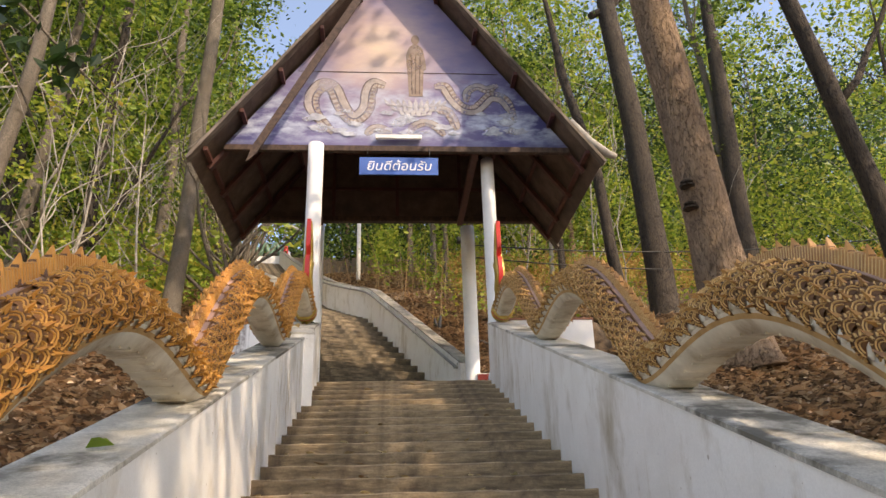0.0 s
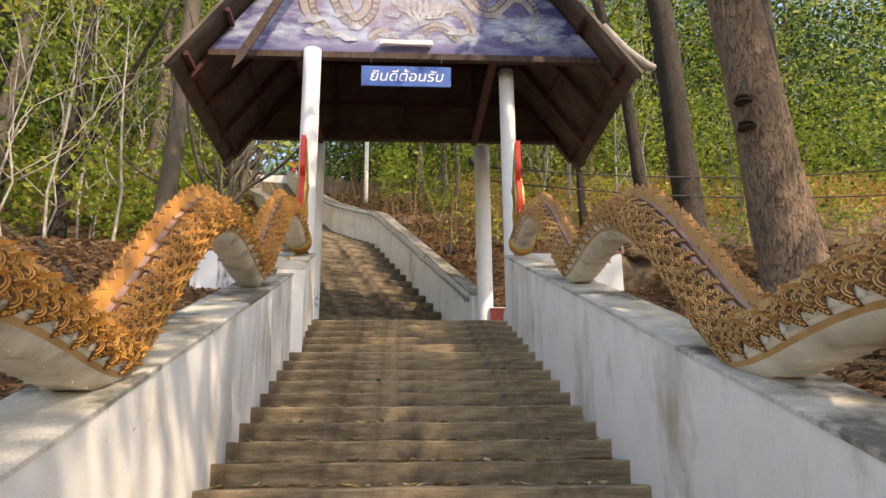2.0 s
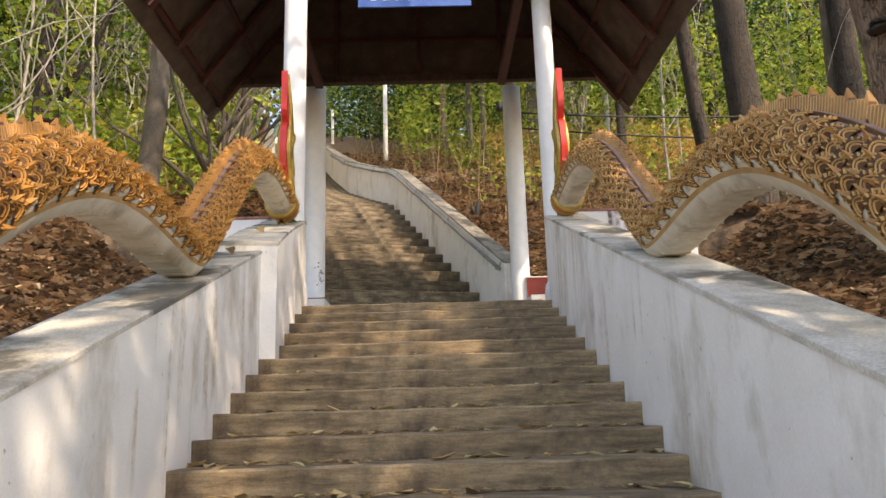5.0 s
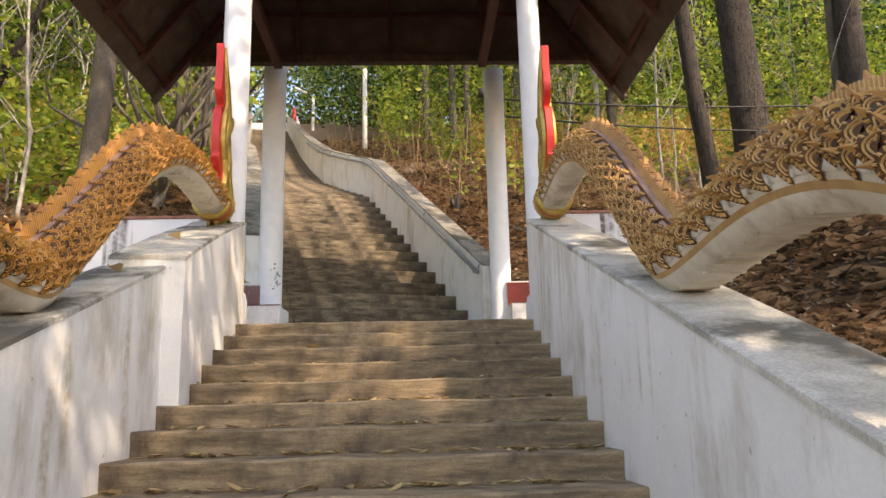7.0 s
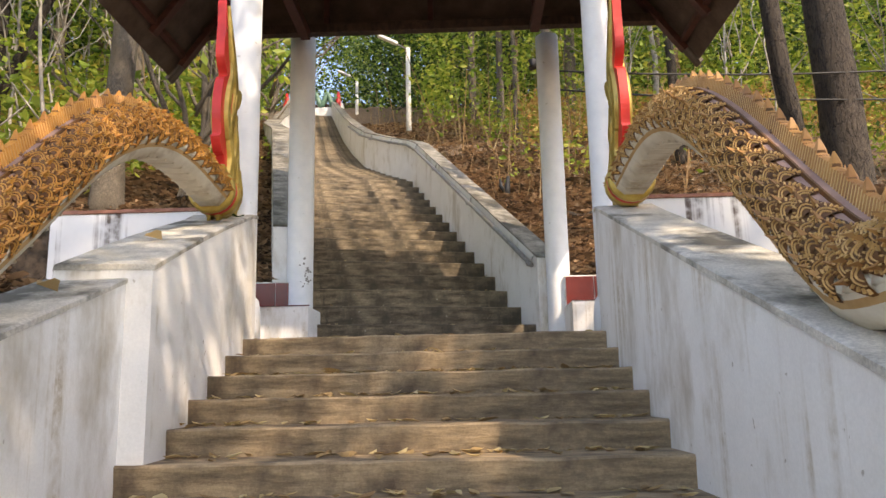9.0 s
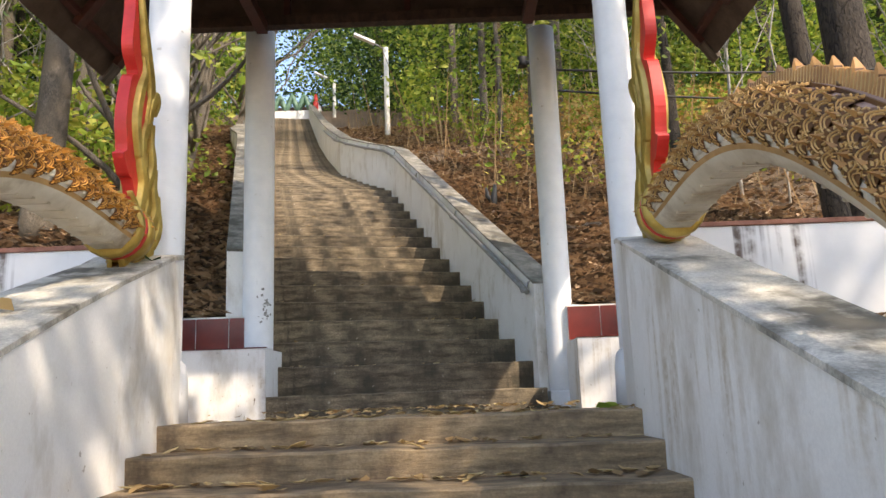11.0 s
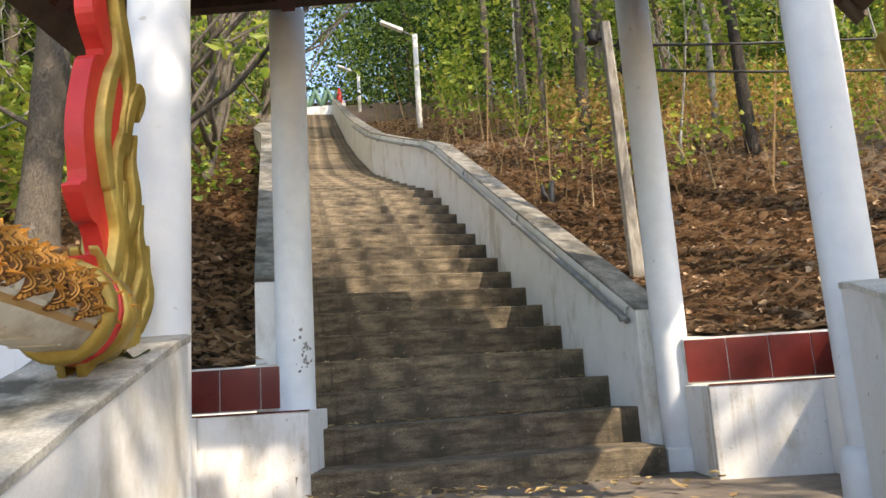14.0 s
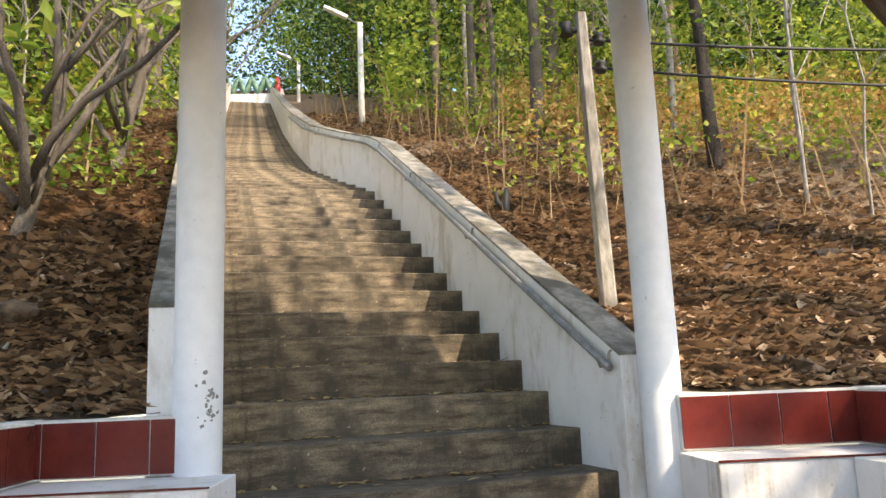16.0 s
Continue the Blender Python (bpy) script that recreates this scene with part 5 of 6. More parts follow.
tree(-7.6, 5.0, [(0, 0, 0), (0.1, 0, 2), (0.35, 0, 5), (0.6, 0, 9)], [0.16, 0.14, 0.12, 0.06], "grey", "pale leaning tree with smooth bark", high_crown(0.6, 0, 9, 2.4, 7), 1700, 0.17, LEAF_Y, 7)
tree(-6.1, 0.9, [(0, 0, 0), (0.15, 0, 2), (0.4, 0, 4.4), (0.55, 0, 8)], [0.14, 0.12, 0.11, 0.06], "grey", "slim pale-grey leaning tree", high_crown(0.5, 0, 8.5, 2.0, 8), 1500, 0.16, LEAF_Y, 8)
tree(7.6, 1.2, [(0.3, 0, 0), (0.1, 0, 2), (-0.3, 0, 4.5), (-0.9, 0, 7.5), (-1.0, 0, 10)], [0.22, 0.18, 0.16, 0.14, 0.08], "dark", "dark leaning tree trunk with a bare side limb", high_crown(-1, 0, 10, 2.6, 9), 1900, 0.18, LEAF_G, 9,
     [limb((-0.2, 0, 4), (0.45, 0, 0.45), 6, 0.08, 10)])
tree(9.0, 8.2, [(0, 0, 0), (0, 0, 3), (0.1, 0, 7), (0.2, 0, 12)], [0.32, 0.25, 0.22, 0.12], "dark", "thick dark tree trunk on the slope", high_crown(0, 0, 12.5, 3, 10), 2200, 0.2, LEAF_G, 11)

for i, (x, y, h, s) in enumerate(((-6.2, 9.4, 11, 2.8), (-7.4, 13.2, 12, 3.0), (-6.6, 17.5, 12, 3.0), (-9.5, 8.0, 11, 2.8), (6.8, 19.5, 11, 2.6), (9.8, 17.5, 12, 3.0), (3.6, 17.4, 12, 2.8))):
    tree(x, y, [(0, 0, 0), (0.1, 0, h * 0.35), (-0.05, 0.1, h * 0.7), (0.1, 0, h)], [0.19, 0.15, 0.12, 0.05], ("grey", "dark")[i % 2], "tall forest tree with a full leafy crown",
         high_crown(0, 0, h, s, 500 + i, 9) + high_crown(0, 0, h * 0.6, s * 0.7, 530 + i, 5), 2600, 0.17, (LEAF_G, LEAF_Y, LEAF_G)[i % 3], 540 + i,
         [limb((0, 0, h * 0.5), (0.4, 0.2, 0.45), 5, 0.06, 560 + i), limb((0, 0, h * 0.62), (-0.4, -0.1, 0.4), 5, 0.05, 580 + i)], group="tall trees on the slope")

# bare, many-armed trees left of the upper stair
for i, (x, y, h) in enumerate(((-3.55, 5.5, 2.6), (-3.95, 8.6, 3.4), (-4.6, 10.6, 3.4), (-5.4, 12.6, 3.6), (-4.9, 14.8, 3.4))):
    ls = []
    rnd = random.Random(40 + i)
    for k in range(11):
        a = 2 * math.pi * k / 11 + rnd.uniform(-0.3, 0.3)
        z0 = rnd.uniform(0.35, h * 0.6)
        ls.append(limb((0.08 * math.cos(a), 0.08 * math.sin(a), z0), (0.24 * math.cos(a), 0.2 * math.sin(a), 0.3), 7, 0.042 * rnd.uniform(0.6, 1.2), 400 + 20 * i + k, 0.32))
        e = ls[-1][0][4]
        ls.append(limb(e, (0.2 * math.cos(a + 0.8), 0.2 * math.sin(a + 0.8), 0.22), 5, 0.022, 700 + 20 * i + k, 0.4))
    tree(x, y, [(-0.1, 0, 0), (0.0, 0, 0.5), (0.22, 0.05, h * 0.45), (0.12, 0.1, h)], [0.1, 0.075, 0.06, 0.025], "grey", "bare grey tree with many twisting arms", [(0.2, 0, h * 0.8, 1.0, 0.8)], 60, 0.2, LEAF_Y, 50 + i, ls, sides=9, group="bare twisting trees")


def build_slim_trees():
    """Woods: slim stems with thin crowns, a few shapes set down many times."""
    kinds = []
    for i in range(7):
        rnd = random.Random(900 + i)
        h = rnd.uniform(8, 13)
        lean = rnd.uniform(-0.8, 0.8)
        pts = [(0, 0, -0.3), (lean * 0.1, rnd.uniform(-0.1, 0.1), h * 0.25), (lean * 0.35 + rnd.uniform(-0.2, 0.2), 0.1, h * 0.5), (lean * 0.7, 0, h * 0.75), (lean, 0.1, h)]
        r0 = rnd.uniform(0.05, 0.12)
        limbs = [limb(Vector(pts[2]).lerp(Vector(pts[3]), rnd.random()), (rnd.uniform(-0.5, 0.5), rnd.uniform(-0.5, 0.5), 0.5), 5, 0.03, 950 + 10 * i + k) for k in range(4)]
        t = empty("tree", "slim forest tree with a thin leafy crown", "tree", group="slim forest trees", at=(0, 0, -200))
        part("trunk", trunk_bm(pts, [r0 * 1.3, r0, r0 * 0.85, r0 * 0.65, r0 * 0.25], 8, 0, limbs), (BARK_G, BARK_D, BARK_G, TWIG, BARK_B, BARK_G, BARK_D)[i], t)
        blobs = high_crown(lean, 0, h, 2.0, 30 + i, 7) + high_crown(lean * 0.6, 0, h * 0.62, 1.5, 60 + i, 4) + high_crown(lean * 0.3, 0, h * 0.36, 1.1, 90 + i, 2)
        v, f = leaf_cloud(1500, clumps(blobs), 0.17, 70 + i)
        ob = new("crown", cloud_mesh("crown", v, f, (LEAF_G, LEAF_Y, LEAF_G, LEAF_D, LEAF_Y, LEAF_G, LEAF_G)[i]))
        ob.parent = t
        kinds.append(t)
    rnd = random.Random(77)
    spots = []
    tries = 0
    while len(spots) < 150 and tries < 9000:
        tries += 1
        y = rnd.uniform(-1.5, 46)
        side = rnd.choice((-1, 1))
        near = {True: 5.0, False: 2.6}[y < 6]
        u = near + abs(rnd.gauss(0, 1)) * 9 + (1.5 if y > 8 else 0)
        x = (right_edge(max(y, 3)) + (0 if side > 0 else -UP_W) if y > 3 else side * 1.3) + side * u
        if y > 40 and rnd.random() < 0.5:
            x = rnd.uniform(-22, 16)
        if any((x - a) ** 2 + (y - b) ** 2 < 0.9 for a, b in spots):
            continue
        if x < 0 and -12 < x and 40 < y < 49:
            continue
        if (12 <= x < 20 and y < 9 and rnd.random() < 0.6) or (1 < x < 12 and y < 8.5) or (y > 7 and right_edge(y) - UP_W - 2.6 < x < right_edge(y) + 3.2):
            continue
        spots.append((x, y))
    for i, (x, y) in enumerate(spots):
        k = kinds[i % 7]
        m = Matrix.Translation((x, y, ground_z(x, y))) @ Matrix.Rotation(rnd.uniform(0, 6.28), 4, "Z")
        if i < 7:
            k.matrix_basis = m
        else:
            copy_thing(k, m)


build_slim_trees()


def build_shade_trees():
    """Tall unseen trees added behind and to the right of the walker to dapple the stair."""
    # Out of view; positions follow the sun's rays to the left wall and column.
    for i, (x, y, h) in enumerate(((6.5, -6.5, 9.0), (10.5, -3.0, 10.0), (5.2, -11.5, 8.5), (-5.5, -8.0, 9.0), (-6.5, -3.0, 9.5), (5.2, -7.8, 9.6), (7.5, -12.0, 10.5), (4.4, -14.0, 9.5), (10.0, -8.5, 12.0), (3.9, -10.0, 8.6), (4.5, -5.2, 8.4), (3.3, -8.4, 8.3), (3.0, -12.2, 9.4))):
        tree(x, y, [(0, 0, 0), (0.1, 0, h * 0.4), (-0.1, 0, h * 0.75), (0, 0, h)], [0.26, 0.2, 0.16, 0.08], "grey", "unseen tree added for shade, with an open crown of small leaves",
             high_crown(0, 0, h, 2.6, 200 + i, 8), 500 if x < 0 else 2400, 0.19, LEAF_G, 210 + i, [limb((0, 0, h * 0.6), (0.5, 0.3, 0.5), 5, 0.07, 240 + i)], group="tall trees about the lower stair")


build_shade_trees()


def scatter(name, label, category, n, size, material, place, seed, droop=0.3, stretch=1.7):
    v, f = leaf_cloud(n, place, size, seed, droop, stretch)
    return tagged(new(name, cloud_mesh(name, v, f, material)), label, category, kind="stuff")


def undergrowth(x0, x1, y0, y1, n, low, high, spread=0.3):
    def shape(rng, count):
        k = max(count // 30, 1)
        cx, cy = rng.uniform(x0, x1, k), rng.uniform(y0, y1, k)
        # a clearing stays open above the head of the stair
        keep = np.array([(b > 49 or not (outer_edge(b, -1) - 0.5 < a < outer_edge(b, 1) + 0.5)) and not (b > 41 and abs(a + 0.235 * b) < 1.2) for a, b in zip(cx, cy)])
        cx, cy = cx[keep], cy[keep]
        cz = np.array([ground_z(a, b) for a, b in zip(cx, cy)]) + rng.uniform(low, high, len(cx)) ** 1.0
        own = rng.integers(0, len(cx), count)
        return np.stack([cx, cy, cz], 1)[own] + rng.normal(size=(count, 3)) * np.array([spread, spread, spread * 0.67])
    return shape


scatter("undergrowth", "green understorey leaves among the stems", "undergrowth", 42000, 0.15, LEAF_G, undergrowth(-22, -4.6, 4, 44, 0, 0.2, 4.5), 301)
scatter("undergrowth", "green understorey leaves among the stems", "undergrowth", 40000, 0.14, LEAF_G, undergrowth(4, 26, 9, 46, 0, 0.2, 4.5), 302)
scatter("undergrowth", "yellow-green saplings and shrubs, coloured as if sunlit", "undergrowth", 34000, 0.17, LEAF_Y, undergrowth(-1, 24, 13, 30, 0, 0.1, 4.2), 303)
scatter("undergrowth", "yellow-green saplings and shrubs, coloured as if sunlit", "undergrowth", 9000, 0.17, LEAF_Y, undergrowth(-13, -4.8, 5, 16, 0, 0.1, 1.6), 304)
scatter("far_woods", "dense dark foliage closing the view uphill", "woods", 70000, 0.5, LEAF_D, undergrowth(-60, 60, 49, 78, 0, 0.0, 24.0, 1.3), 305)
scatter("far_woods", "mid-green crowns of the woods uphill", "woods", 45000, 0.34, LEAF_G, undergrowth(-45, 45, 42, 56, 0, 2.0, 18.0, 0.8), 308)
scatter("far_woods", "dense green foliage of the wooded slope", "woods", 60000, 0.3, LEAF_G, undergrowth(-50, -9, 10, 60, 0, 0.5, 15.0, 0.7), 306)
scatter("far_woods", "yellow-green crowns on the wooded slope", "woods", 22000, 0.22, LEAF_Y, undergrowth(-26, -7, 9, 40, 0, 4.0, 13.0, 0.6), 315)
# The LEAF_D scatters put the woods' deep shade into the leaf colour.
scatter("far_woods", "dark-leaved foliage standing in for shade deep in the woods", "woods", 26000, 0.34, LEAF_D, undergrowth(-40, -10, 8, 40, 0, 0.2, 9.0, 0.9), 316)
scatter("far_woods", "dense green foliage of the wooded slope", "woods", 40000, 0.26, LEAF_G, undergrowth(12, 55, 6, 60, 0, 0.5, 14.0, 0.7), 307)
scatter("far_woods", "dark-leaved foliage standing in for shade deep in the woods", "woods", 26000, 0.34, LEAF_D, undergrowth(12, 50, 26, 50, 0, 0.2, 10.0, 0.9), 317)
scatter("far_woods", "leafy crowns closing the head of the stair", "woods", 26000, 0.3, LEAF_G, undergrowth(-22, 2, 49, 58, 0, 0.0, 13.0, 0.8), 318)
scatter("far_woods", "leafy crowns beside the pavilion roof", "woods", 42000, 0.19, LEAF_G, undergrowth(-15, -5, 9, 22, 0, 4.5, 16.0, 0.6), 319)
scatter("far_woods", "dark leafy trees crowding the upper stair", "woods", 30000, 0.19, LEAF_G, undergrowth(-3, 11, 20, 33, 0, 0.8, 9.0, 0.5), 320)
scatter("far_woods", "dark-leaved foliage standing in for shade behind the lamp posts", "woods", 14000, 0.24, LEAF_D, undergrowth(-5, 11, 30, 40, 0, 0.3, 9.0, 0.6), 321)
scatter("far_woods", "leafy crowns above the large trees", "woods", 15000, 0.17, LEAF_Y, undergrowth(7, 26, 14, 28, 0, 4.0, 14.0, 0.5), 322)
scatter("far_woods", "dark-leaved foliage standing in for shade between the trunks", "woods", 22000, 0.24, LEAF_D, undergrowth(9, 38, 13, 28, 0, 0.5, 11.0, 0.8), 323)


def build_saplings():
    """Pale thin wandering stems with sparse leaves between the larger trees."""
    kinds = []
    for i in range(4):
        rnd = random.Random(1200 + i)
        h = rnd.uniform(4.0, 7.0)
        n = 7
        pts, x, y = [], 0.0, 0.0
        for k in range(n + 1):
            pts.append((x, y, -0.2 + h * k / n))
            x += rnd.uniform(-0.16, 0.2)
            y += rnd.uniform(-0.12, 0.12)
        r = rnd.uniform(0.022, 0.038)
        limbs = [limb(pts[rnd.randint(2, n)], (rnd.uniform(-0.3, 0.3), rnd.uniform(-0.2, 0.2), 0.28), 6, 0.014, 1300 + 10 * i + k, 0.35) for k in range(6)]
        t = empty("sapling", "thin pale sapling with sparse yellow-green leaves", "sapling", group="thin saplings", at=(0, 0, -200))
        part("trunk", trunk_bm(pts, [r * (1 - 0.75 * k / n) for k in range(n + 1)], 6), TWIG, t)
        for line, radii in limbs:
            bm = bmesh.new()
            sweep(bm, line, radii, 6)
            part("branch", bm, TWIG, t)
        v, f = leaf_cloud(170, clumps([(x, y, h * 0.85, 0.8, 0.8), (x * 0.6, y * 0.6, h * 0.55, 0.6, 0.7), (x * 0.3, y, h * 0.35, 0.5, 0.6)]), 0.13, 1250 + i)
        ob = new("crown", cloud_mesh("crown", v, f, LEAF_Y))
        ob.parent = t
        kinds.append(t)
    rnd = random.Random(99)
    done = 0
    while done < 64:
        y = rnd.uniform(1.5, 26)
        side = -1 if rnd.random() < 0.55 else 1
        x = outer_edge(y, side) + side * (2.2 + abs(rnd.gauss(0, 1)) * 4.5)
        if side > 0 and (y < 7.5 or x < 3.0):
            continue
        m = Matrix.Translation((x, y, ground_z(x, y))) @ Matrix.Rotation(rnd.uniform(0, 6.28), 4, "Z")
        if done < 4:
            kinds[done].matrix_basis = m
        else:
            copy_thing(kinds[done % 4], m)
        done += 1


build_saplings()


def drooping_tree():
    """A tree beside the foot of the stair whose branch hangs over the path's edge with broad leaves."""
    x, y = -5.0, -8.3
    g = ground_z(x, y) - 0.15
    reach = [(0.1, 0, 3.2 - g - 1.0), (0.9, 0.8, 1.9 - g), (1.9, 1.8, 1.6 - g), (2.6, 2.5, 1.05 - g), (2.95, 2.8, 0.72 - g), (3.2, 3.05, 0.5 - g)]
    twig = [(1.9, 1.8, 1.6 - g), (2.4, 2.4, 1.2 - g), (2.6, 2.75, 0.7 - g), (2.75, 2.9, 0.35 - g)]
    t = empty("tree", "young tree with a drooping branch of broad dark green leaves", "tree", at=(x, y, g))
    part("trunk", trunk_bm([(0, 0, 0), (0.05, 0, 2), (0.1, 0.1, 4.5), (0, 0, 7)], [0.13, 0.1, 0.08, 0.03], 9, 0, [(reach, [0.035, 0.026, 0.018, 0.011, 0.008, 0.004]), (twig, [0.014, 0.01, 0.007, 0.004])]), BARK_G, t)
    v, f = leaf_cloud(64, clumps([(2.75, 2.6, 0.8 - g, 0.3, 0.9), (2.95, 2.75, 0.55 - g, 0.26, 0.9), (2.5, 2.5, 1.0 - g, 0.25, 0.8)]), 0.13, 1401, 0.7, 1.45)
    ob = new("foliage", cloud_mesh("foliage", v, f, LEAF_D))
    ob.parent = t
    v, f = leaf_cloud(900, clumps(high_crown(0, 0, 7.5, 1.8, 1403, 7)), 0.15, 1404)
    ob = new("crown", cloud_mesh("crown", v, f, LEAF_G))
    ob.parent = t


drooping_tree()


def build_stalks():
    """Dry weeds and saplings' stems standing on the slope."""
    rng = random.Random(12)
    bm = bmesh.new()
    for i in range(1300):
        y = rng.uniform(7.5, 24)
        side = 1 if rng.random() < 0.75 else -1
        x = outer_edge(y, side) + side * (0.8 + rng.random() * 13)
        if side > 0 and y < 8.5 and x < 4:
            continue
        z = ground_z(x, y)
        h = rng.uniform(0.3, 1.1) if rng.random() < 0.86 else rng.uniform(1.5, 3.6)
        lx, ly = rng.uniform(-0.4, 0.4) * h, rng.uniform(-0.4, 0.4) * h
        w = 0.007 + 0.003 * h
        vs = [bm.verts.new(p) for p in ((x - w, y, z - 0.05), (x + w, y, z - 0.05), (x + lx, y + ly, z + h), (x, y + w, z - 0.05))]
        bm.faces.new((vs[0], vs[1], vs[2]))
        bm.faces.new((vs[1], vs[3], vs[2]))
        bm.faces.new((vs[3], vs[0], vs[2]))
    tagged(finish("dry_stalks", bm, STALK), "dry straw-coloured weed stalks on the slope", "weeds", kind="stuff")
    scatter("weeds", "dry rusty weeds and bracken on the slope", "weeds", 26000, 0.13, BRACKEN, undergrowth(2.0, 19, 11, 23, 0, 0.05, 0.9, 0.25), 311)
    scatter("weeds", "low green herbs among the dry weeds", "weeds", 7000, 0.13, LEAF_Y, undergrowth(1.0, 15, 9.0, 20, 0, 0.05, 0.9), 312)
    scatter("weeds", "low green herbs beside the bare trees", "weeds", 4000, 0.13, LEAF_Y, undergrowth(-9, -3.4, 7, 16, 0, 0.05, 0.5), 313)


build_stalks()


def litter(name, label, areas, size, seed, lift=0.015, material=None, flat=1.0):
    """Curled dead leaves lying on a surface: each a pair of bent halves."""
    rng = np.random.default_rng(seed)
    vs, fs, k = [], [], 0
    for n, place in areas:
        for _ in range(n):
            p = place(rng)
            if p is None:
                continue
            x, y, z = p
            a, L = rng.uniform(0, 6.283), size * rng.uniform(0.5, 1.35)
            w = L * rng.uniform(0.36, 0.6)
            ca, sa = math.cos(a), math.sin(a)
            tilt, cup, curl = rng.normal(0, 0.22 * flat), rng.uniform(0.05, 0.5) * w * flat, rng.uniform(-0.1, 0.3) * L * flat
            pts = []
            for u, v, h in ((-0.5, 0, curl), (-0.12, 0.5, cup), (-0.1, 0, 0), (-0.12, -0.5, cup), (0.22, 0.42, cup), (0.24, 0, 0.0), (0.22, -0.42, cup), (0.55, 0, curl)):
                px, py = u * L, v * w
                pts.append((x + px * ca - py * sa, y + px * sa + py * ca, z + lift + h + px * tilt))
            vs += pts
            fs += [(k, k + 2, k + 1), (k, k + 3, k + 2), (k + 1, k + 2, k + 5, k + 4), (k + 2, k + 3, k + 6, k + 5), (k + 4, k + 5, k + 7), (k + 5, k + 6, k + 7)]
            k += 8
    me = bpy.data.meshes.new(name)
    me.from_pydata(vs, [], fs)
    me.materials.append(material or DRY)
    return tagged(new(name, me), label, "leaves", kind="stuff")


def on_ground(x0, x1, y0, y1, side):
    def place(rng):
        y = rng.uniform(y0, y1)
        e = outer_edge(y, side)
        x = e + side * (0.05 + abs(rng.normal(0, 0.5)) * (x1 - x0))
        return x, y, ground_z(x, y) + rng.uniform(0, 0.03)
    return place


litter("leaf_litter", "thick carpet of small dry orange-brown leaves beside the stair", [
    (17000, on_ground(0, 3.4, -7.5, 0.4, -1)), (20000, on_ground(0, 4.2, -7.5, 0.4, 1)), (3500, on_ground(0, 3.0, 3.6, 9, -1)), (6000, on_ground(0, 4.5, 3.6, 10, 1))], 0.085, 22, 0.02)
litter("leaf_litter", "large curled brown leaves lying loose on the upper slope", [(2600, on_ground(0, 2.6, 3.7, 9, -1)), (3800, on_ground(0, 4.5, 3.7, 10, 1))], 0.17, 23, 0.035)
litter("leaf_litter", "thick litter of dry brown leaves on the slope", [
    (9000, on_ground(0, 5, -9, 0.4, -1)), (9000, on_ground(0, 5, -9, 0.4, 1)),
    (12000, on_ground(0, 4, 3.4, 12, -1)), (20000, on_ground(0, 6, 3.4, 12, 1)), (2500, on_ground(0, 3, 0.6, 3.3, -1)), (2500, on_ground(0, 3, 0.6, 3.3, 1)),
    (4000, on_ground(0, 6, 12, 22, -1)), (7000, on_ground(0, 8, 12, 22, 1))], 0.13, 21)


def on_steps(rng):
    k = rng.integers(1, 30)
    back = rng.random() < 0.75
    y = -TREAD * k + (TREAD - abs(rng.normal(0, 0.04)) - 0.02 if back else rng.uniform(0.02, TREAD))
    return rng.uniform(-1.05, 1.05), y, -RISE * k


def on_landing(rng):
    return rng.uniform(-1.05, 1.1) + rng.normal(0, 0.3), rng.choice((rng.uniform(0.02, 0.5), rng.uniform(2.3, 2.84), rng.uniform(0.1, 2.8))), -0.01


def on_upper(rng):
    i = rng.integers(0, UP_N)
    v = UP_T - 0.03 - abs(rng.normal(0, 0.02)) if rng.random() < 0.75 else rng.uniform(0.02, UP_T - 0.05)
    x, y = across(UP_Y + UP_T * i, rng.uniform(0.05, UP_W - 0.1), v)
    return x, y, UP_Z + UP_R * i


litter("fallen_leaves", "dry curled leaves lying along the steps", [(1900, on_steps), (300, on_landing), (760, on_upper)], 0.08, 31, 0.006, DRY_PALE, 0.6)


# ---- small things ----
def branch_log(x, y, dx, dy, length, r, label, material=BARK_D):
    bm = bmesh.new()
    n = 8
    pts = []
    for i in range(n + 1):
        t = i / n
        px, py = x + dx * length * t, y + dy * length * t
        pts.append((px, py + 0.05 * math.sin(5 * t), ground_z(px, py) + r * 0.9 + 0.02 * math.sin(9 * t)))
    sweep(bm, pts, [r * (1 - 0.45 * i / n) for i in range(n + 1)], 9)
    sweep(bm, [pts[3], (pts[3][0] + 0.1, pts[3][1] + 0.12, pts[3][2] + 0.12)], [r * 0.5, r * 0.2], 6)
    tagged(finish("fallen_branch", bm, material), label, "branch")


branch_log(4.15, 6.9, 0.98, -0.1, 1.1, 0.055, "fallen dead branch lying on the leaf litter")
branch_log(2.55, 7.6, -0.95, 0.2, 0.7, 0.06, "charred black branch lying on the leaf litter")
branch_log(2.2, 6.1, 0.8, 0.5, 0.9, 0.025, "thin fallen stick on the leaf litter", TWIG)
branch_log(-3.2, -1.2, -0.6, 0.7, 1.3, 0.05, "fallen dead branch on the leaf litter")


def water_pipe():
    bm = bmesh.new()
    pts = [(-2.6 - 0.02 * i, 3.7 + 0.3 * i, 0) for i in range(8)]
    sweep(bm, [(x - 0.45 + 0.03 * i, y, ground_z(x - 0.45 + 0.03 * i, y) + 0.012) for i, (x, y, _) in enumerate(pts)], 0.014, 8)
    tagged(finish("water_pipe", bm, TILE_G), "thin pale plastic water pipe lying in the leaves", "pipe")


water_pipe()


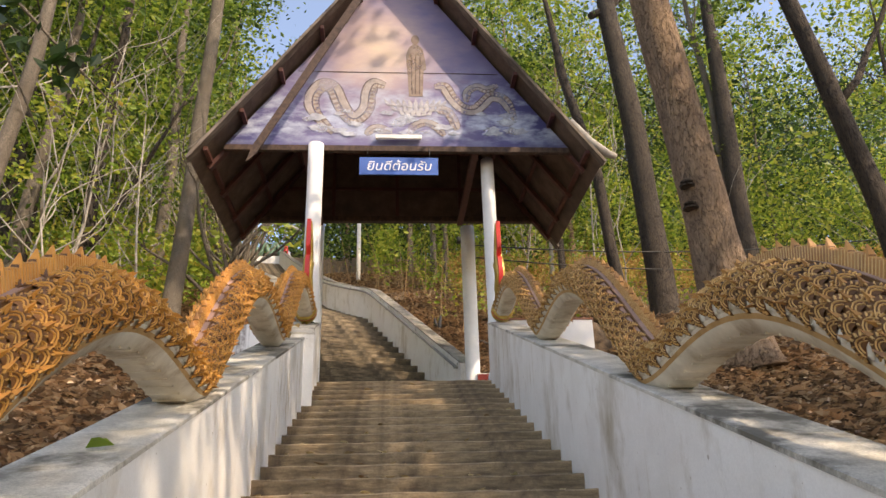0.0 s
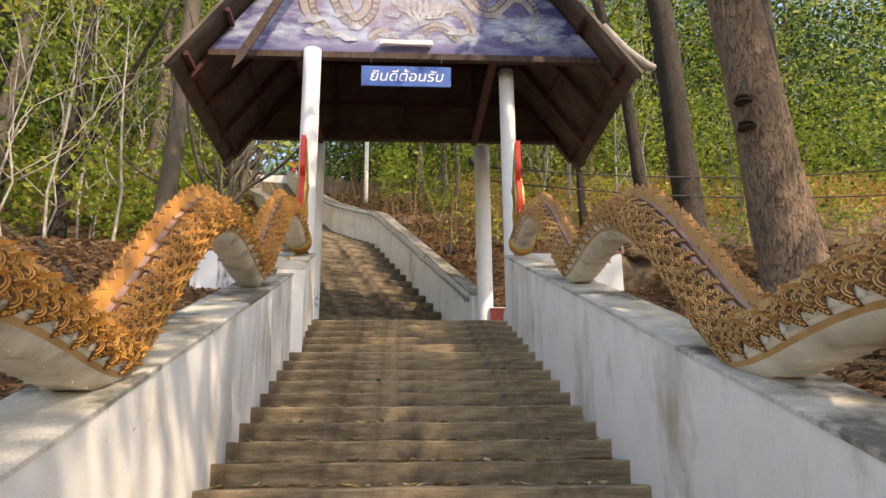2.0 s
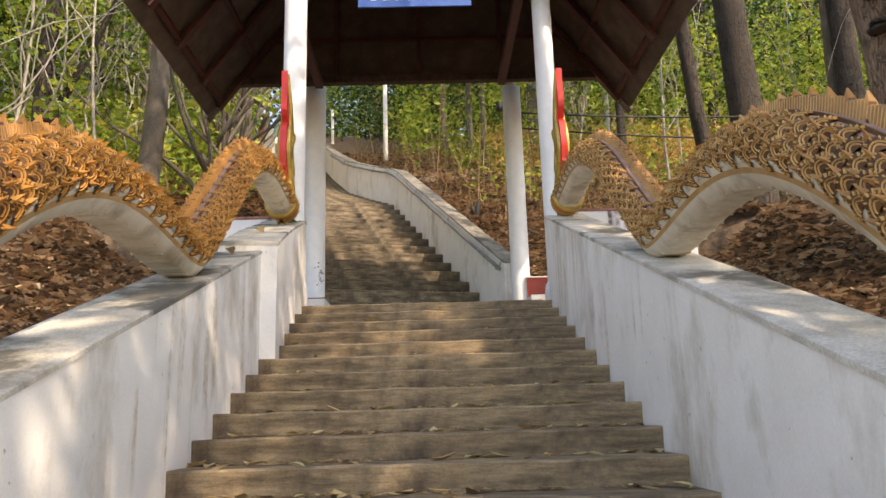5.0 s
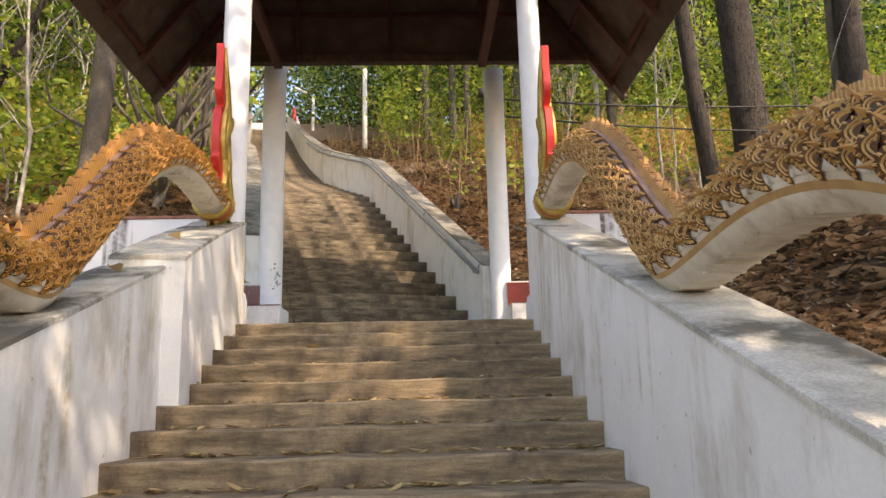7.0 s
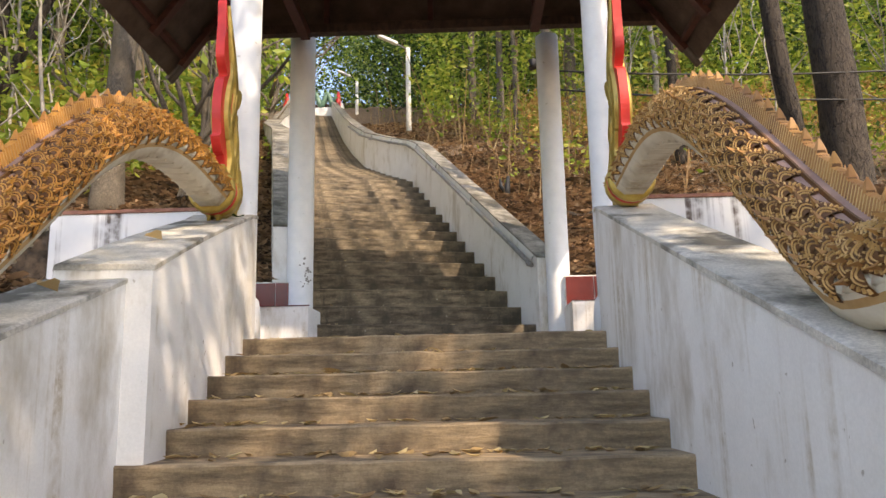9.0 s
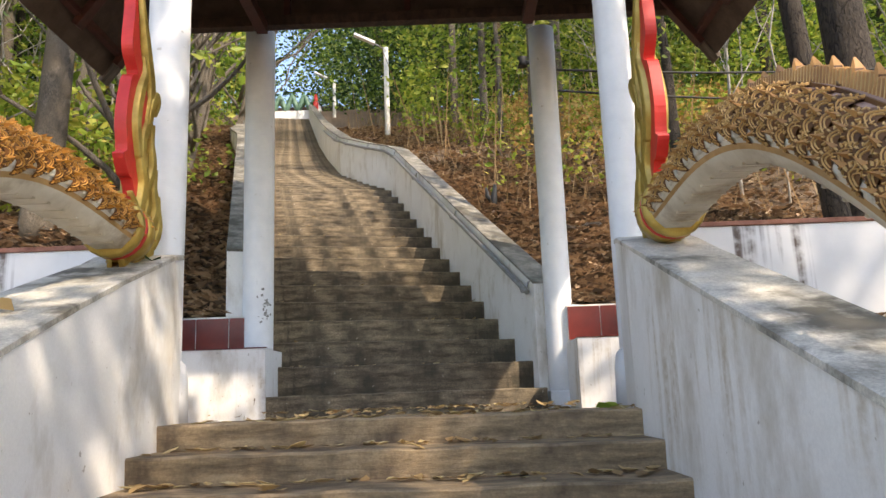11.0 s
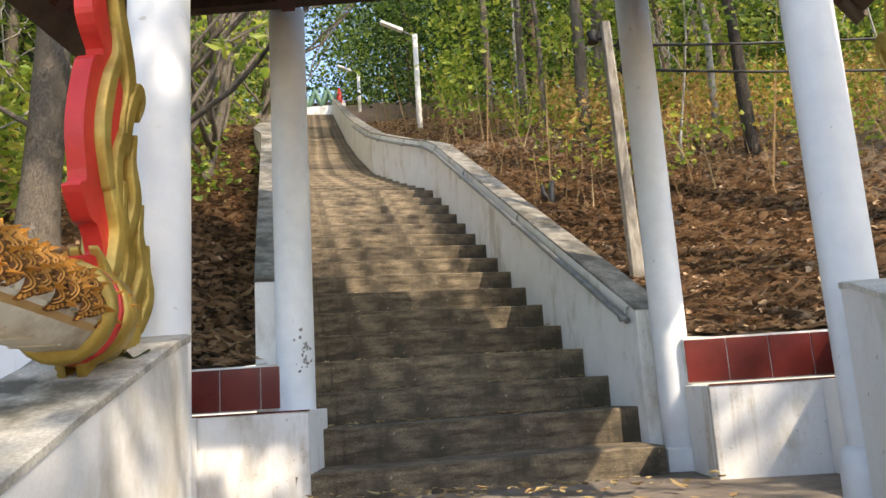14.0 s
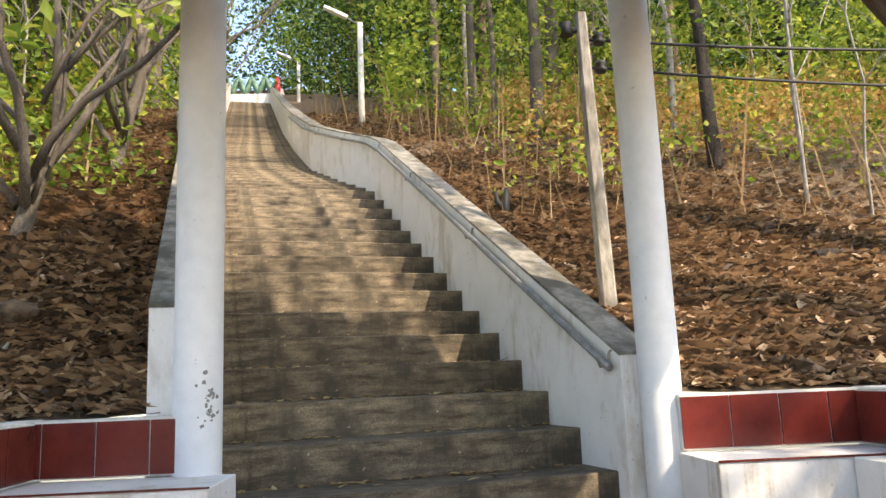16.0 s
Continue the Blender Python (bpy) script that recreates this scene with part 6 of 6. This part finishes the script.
def stone(x, y, s, seed):
    bm = bmesh.new()
    bmesh.ops.create_icosphere(bm, subdivisions=3, radius=s)
    for v in bm.verts:
        v.co *= 1 + 0.25 * noise.noise(v.co * (1.6 / s) + Vector((seed, 0, 0)))
        v.co.z *= 0.6
    ob = finish("stone", bm, SOIL, smooth=True)
    ob.location = (x, y, ground_z(x, y) + s * 0.25)
    tagged(ob, "weathered stone half sunk in the leaf litter", "stone")


stone(2.3, 3.85, 0.12, 1)
stone(-3.1, 4.5, 0.16, 2)
stone(3.2, 5.0, 0.09, 3)


def bracket_fungus(z, seed):
    bm = bmesh.new()
    for k, rr in enumerate((0.085, 0.07)):
        sweep(bm, [(0, 0, 0.05 * k), (0, 0, 0.02 + 0.05 * k), (0, 0, 0.035 + 0.05 * k)], [rr, rr * 1.05, rr * 0.5], 12)
    ob = finish("bracket_fungus", bm, BARK_D)
    ob.location = (3.62 - 0.39, -1.72, ground_z(3.62, -1.55) + z)
    tagged(ob, "dark shelf fungus growing on the brown trunk", "fungus", "fungi on the trunk")


bracket_fungus(2.0, 1)
bracket_fungus(1.72, 2)


def stump(x, y):
    s = empty("tree_stump", "small charred black stump with two prongs", "stump", at=(x, y, ground_z(x, y)))
    bm = bmesh.new()
    sweep(bm, [(0, 0, -0.1), (0.02, 0, 0.15), (0.05, 0, 0.4)], [0.07, 0.06, 0.03], 8)
    sweep(bm, [(0, 0, 0.1), (-0.09, 0.02, 0.22), (-0.1, 0.02, 0.36)], [0.05, 0.04, 0.02], 8)
    part("wood", bm, BLACK, s)


stump(1.05, 8.9)


def green_leaf(x, y, z, s, material):
    bm = bmesh.new()
    prof = [(0, 0), (0.3, 0.28), (0.6, 0.3), (1, 0)]
    mid = [bm.verts.new((u * s, 0, 0.0)) for u, _ in prof]
    for sg in (1, -1):
        side_ = [mid[0]] + [bm.verts.new((u * s, sg * w * s, 0.03)) for u, w in prof[1:3]] + [mid[3]]
        for i in range(3):
            q = [mid[i], mid[i + 1], side_[i + 1], side_[i]]
            q = list(dict.fromkeys(q))
            bm.faces.new(q)
    ob = finish("fallen_leaf", bm, material)
    ob.matrix_world = pose(x, y, z, random.uniform(-8, 8), random.uniform(-8, 8), random.uniform(0, 360))
    tagged(ob, "single fallen leaf lying on the cement", "leaf", "single fallen leaves")


green_leaf(-1.14, 0.0, wall_top(0.0) + 0.008, 0.13, LEAF_D)
green_leaf(0.95, 0.42, 0.0, 0.15, LEAF_Y)
green_leaf(-1.26, -6.6, wall_top(-6.6) - 0.036, 0.1, LEAF_Y)
green_leaf(-1.2, -1.9, wall_top(-1.9) - 0.036, 0.11, DRY_PALE)
green_leaf(-1.22, -0.95, wall_top(-0.95) + 0.008, 0.11, DRY_PALE)
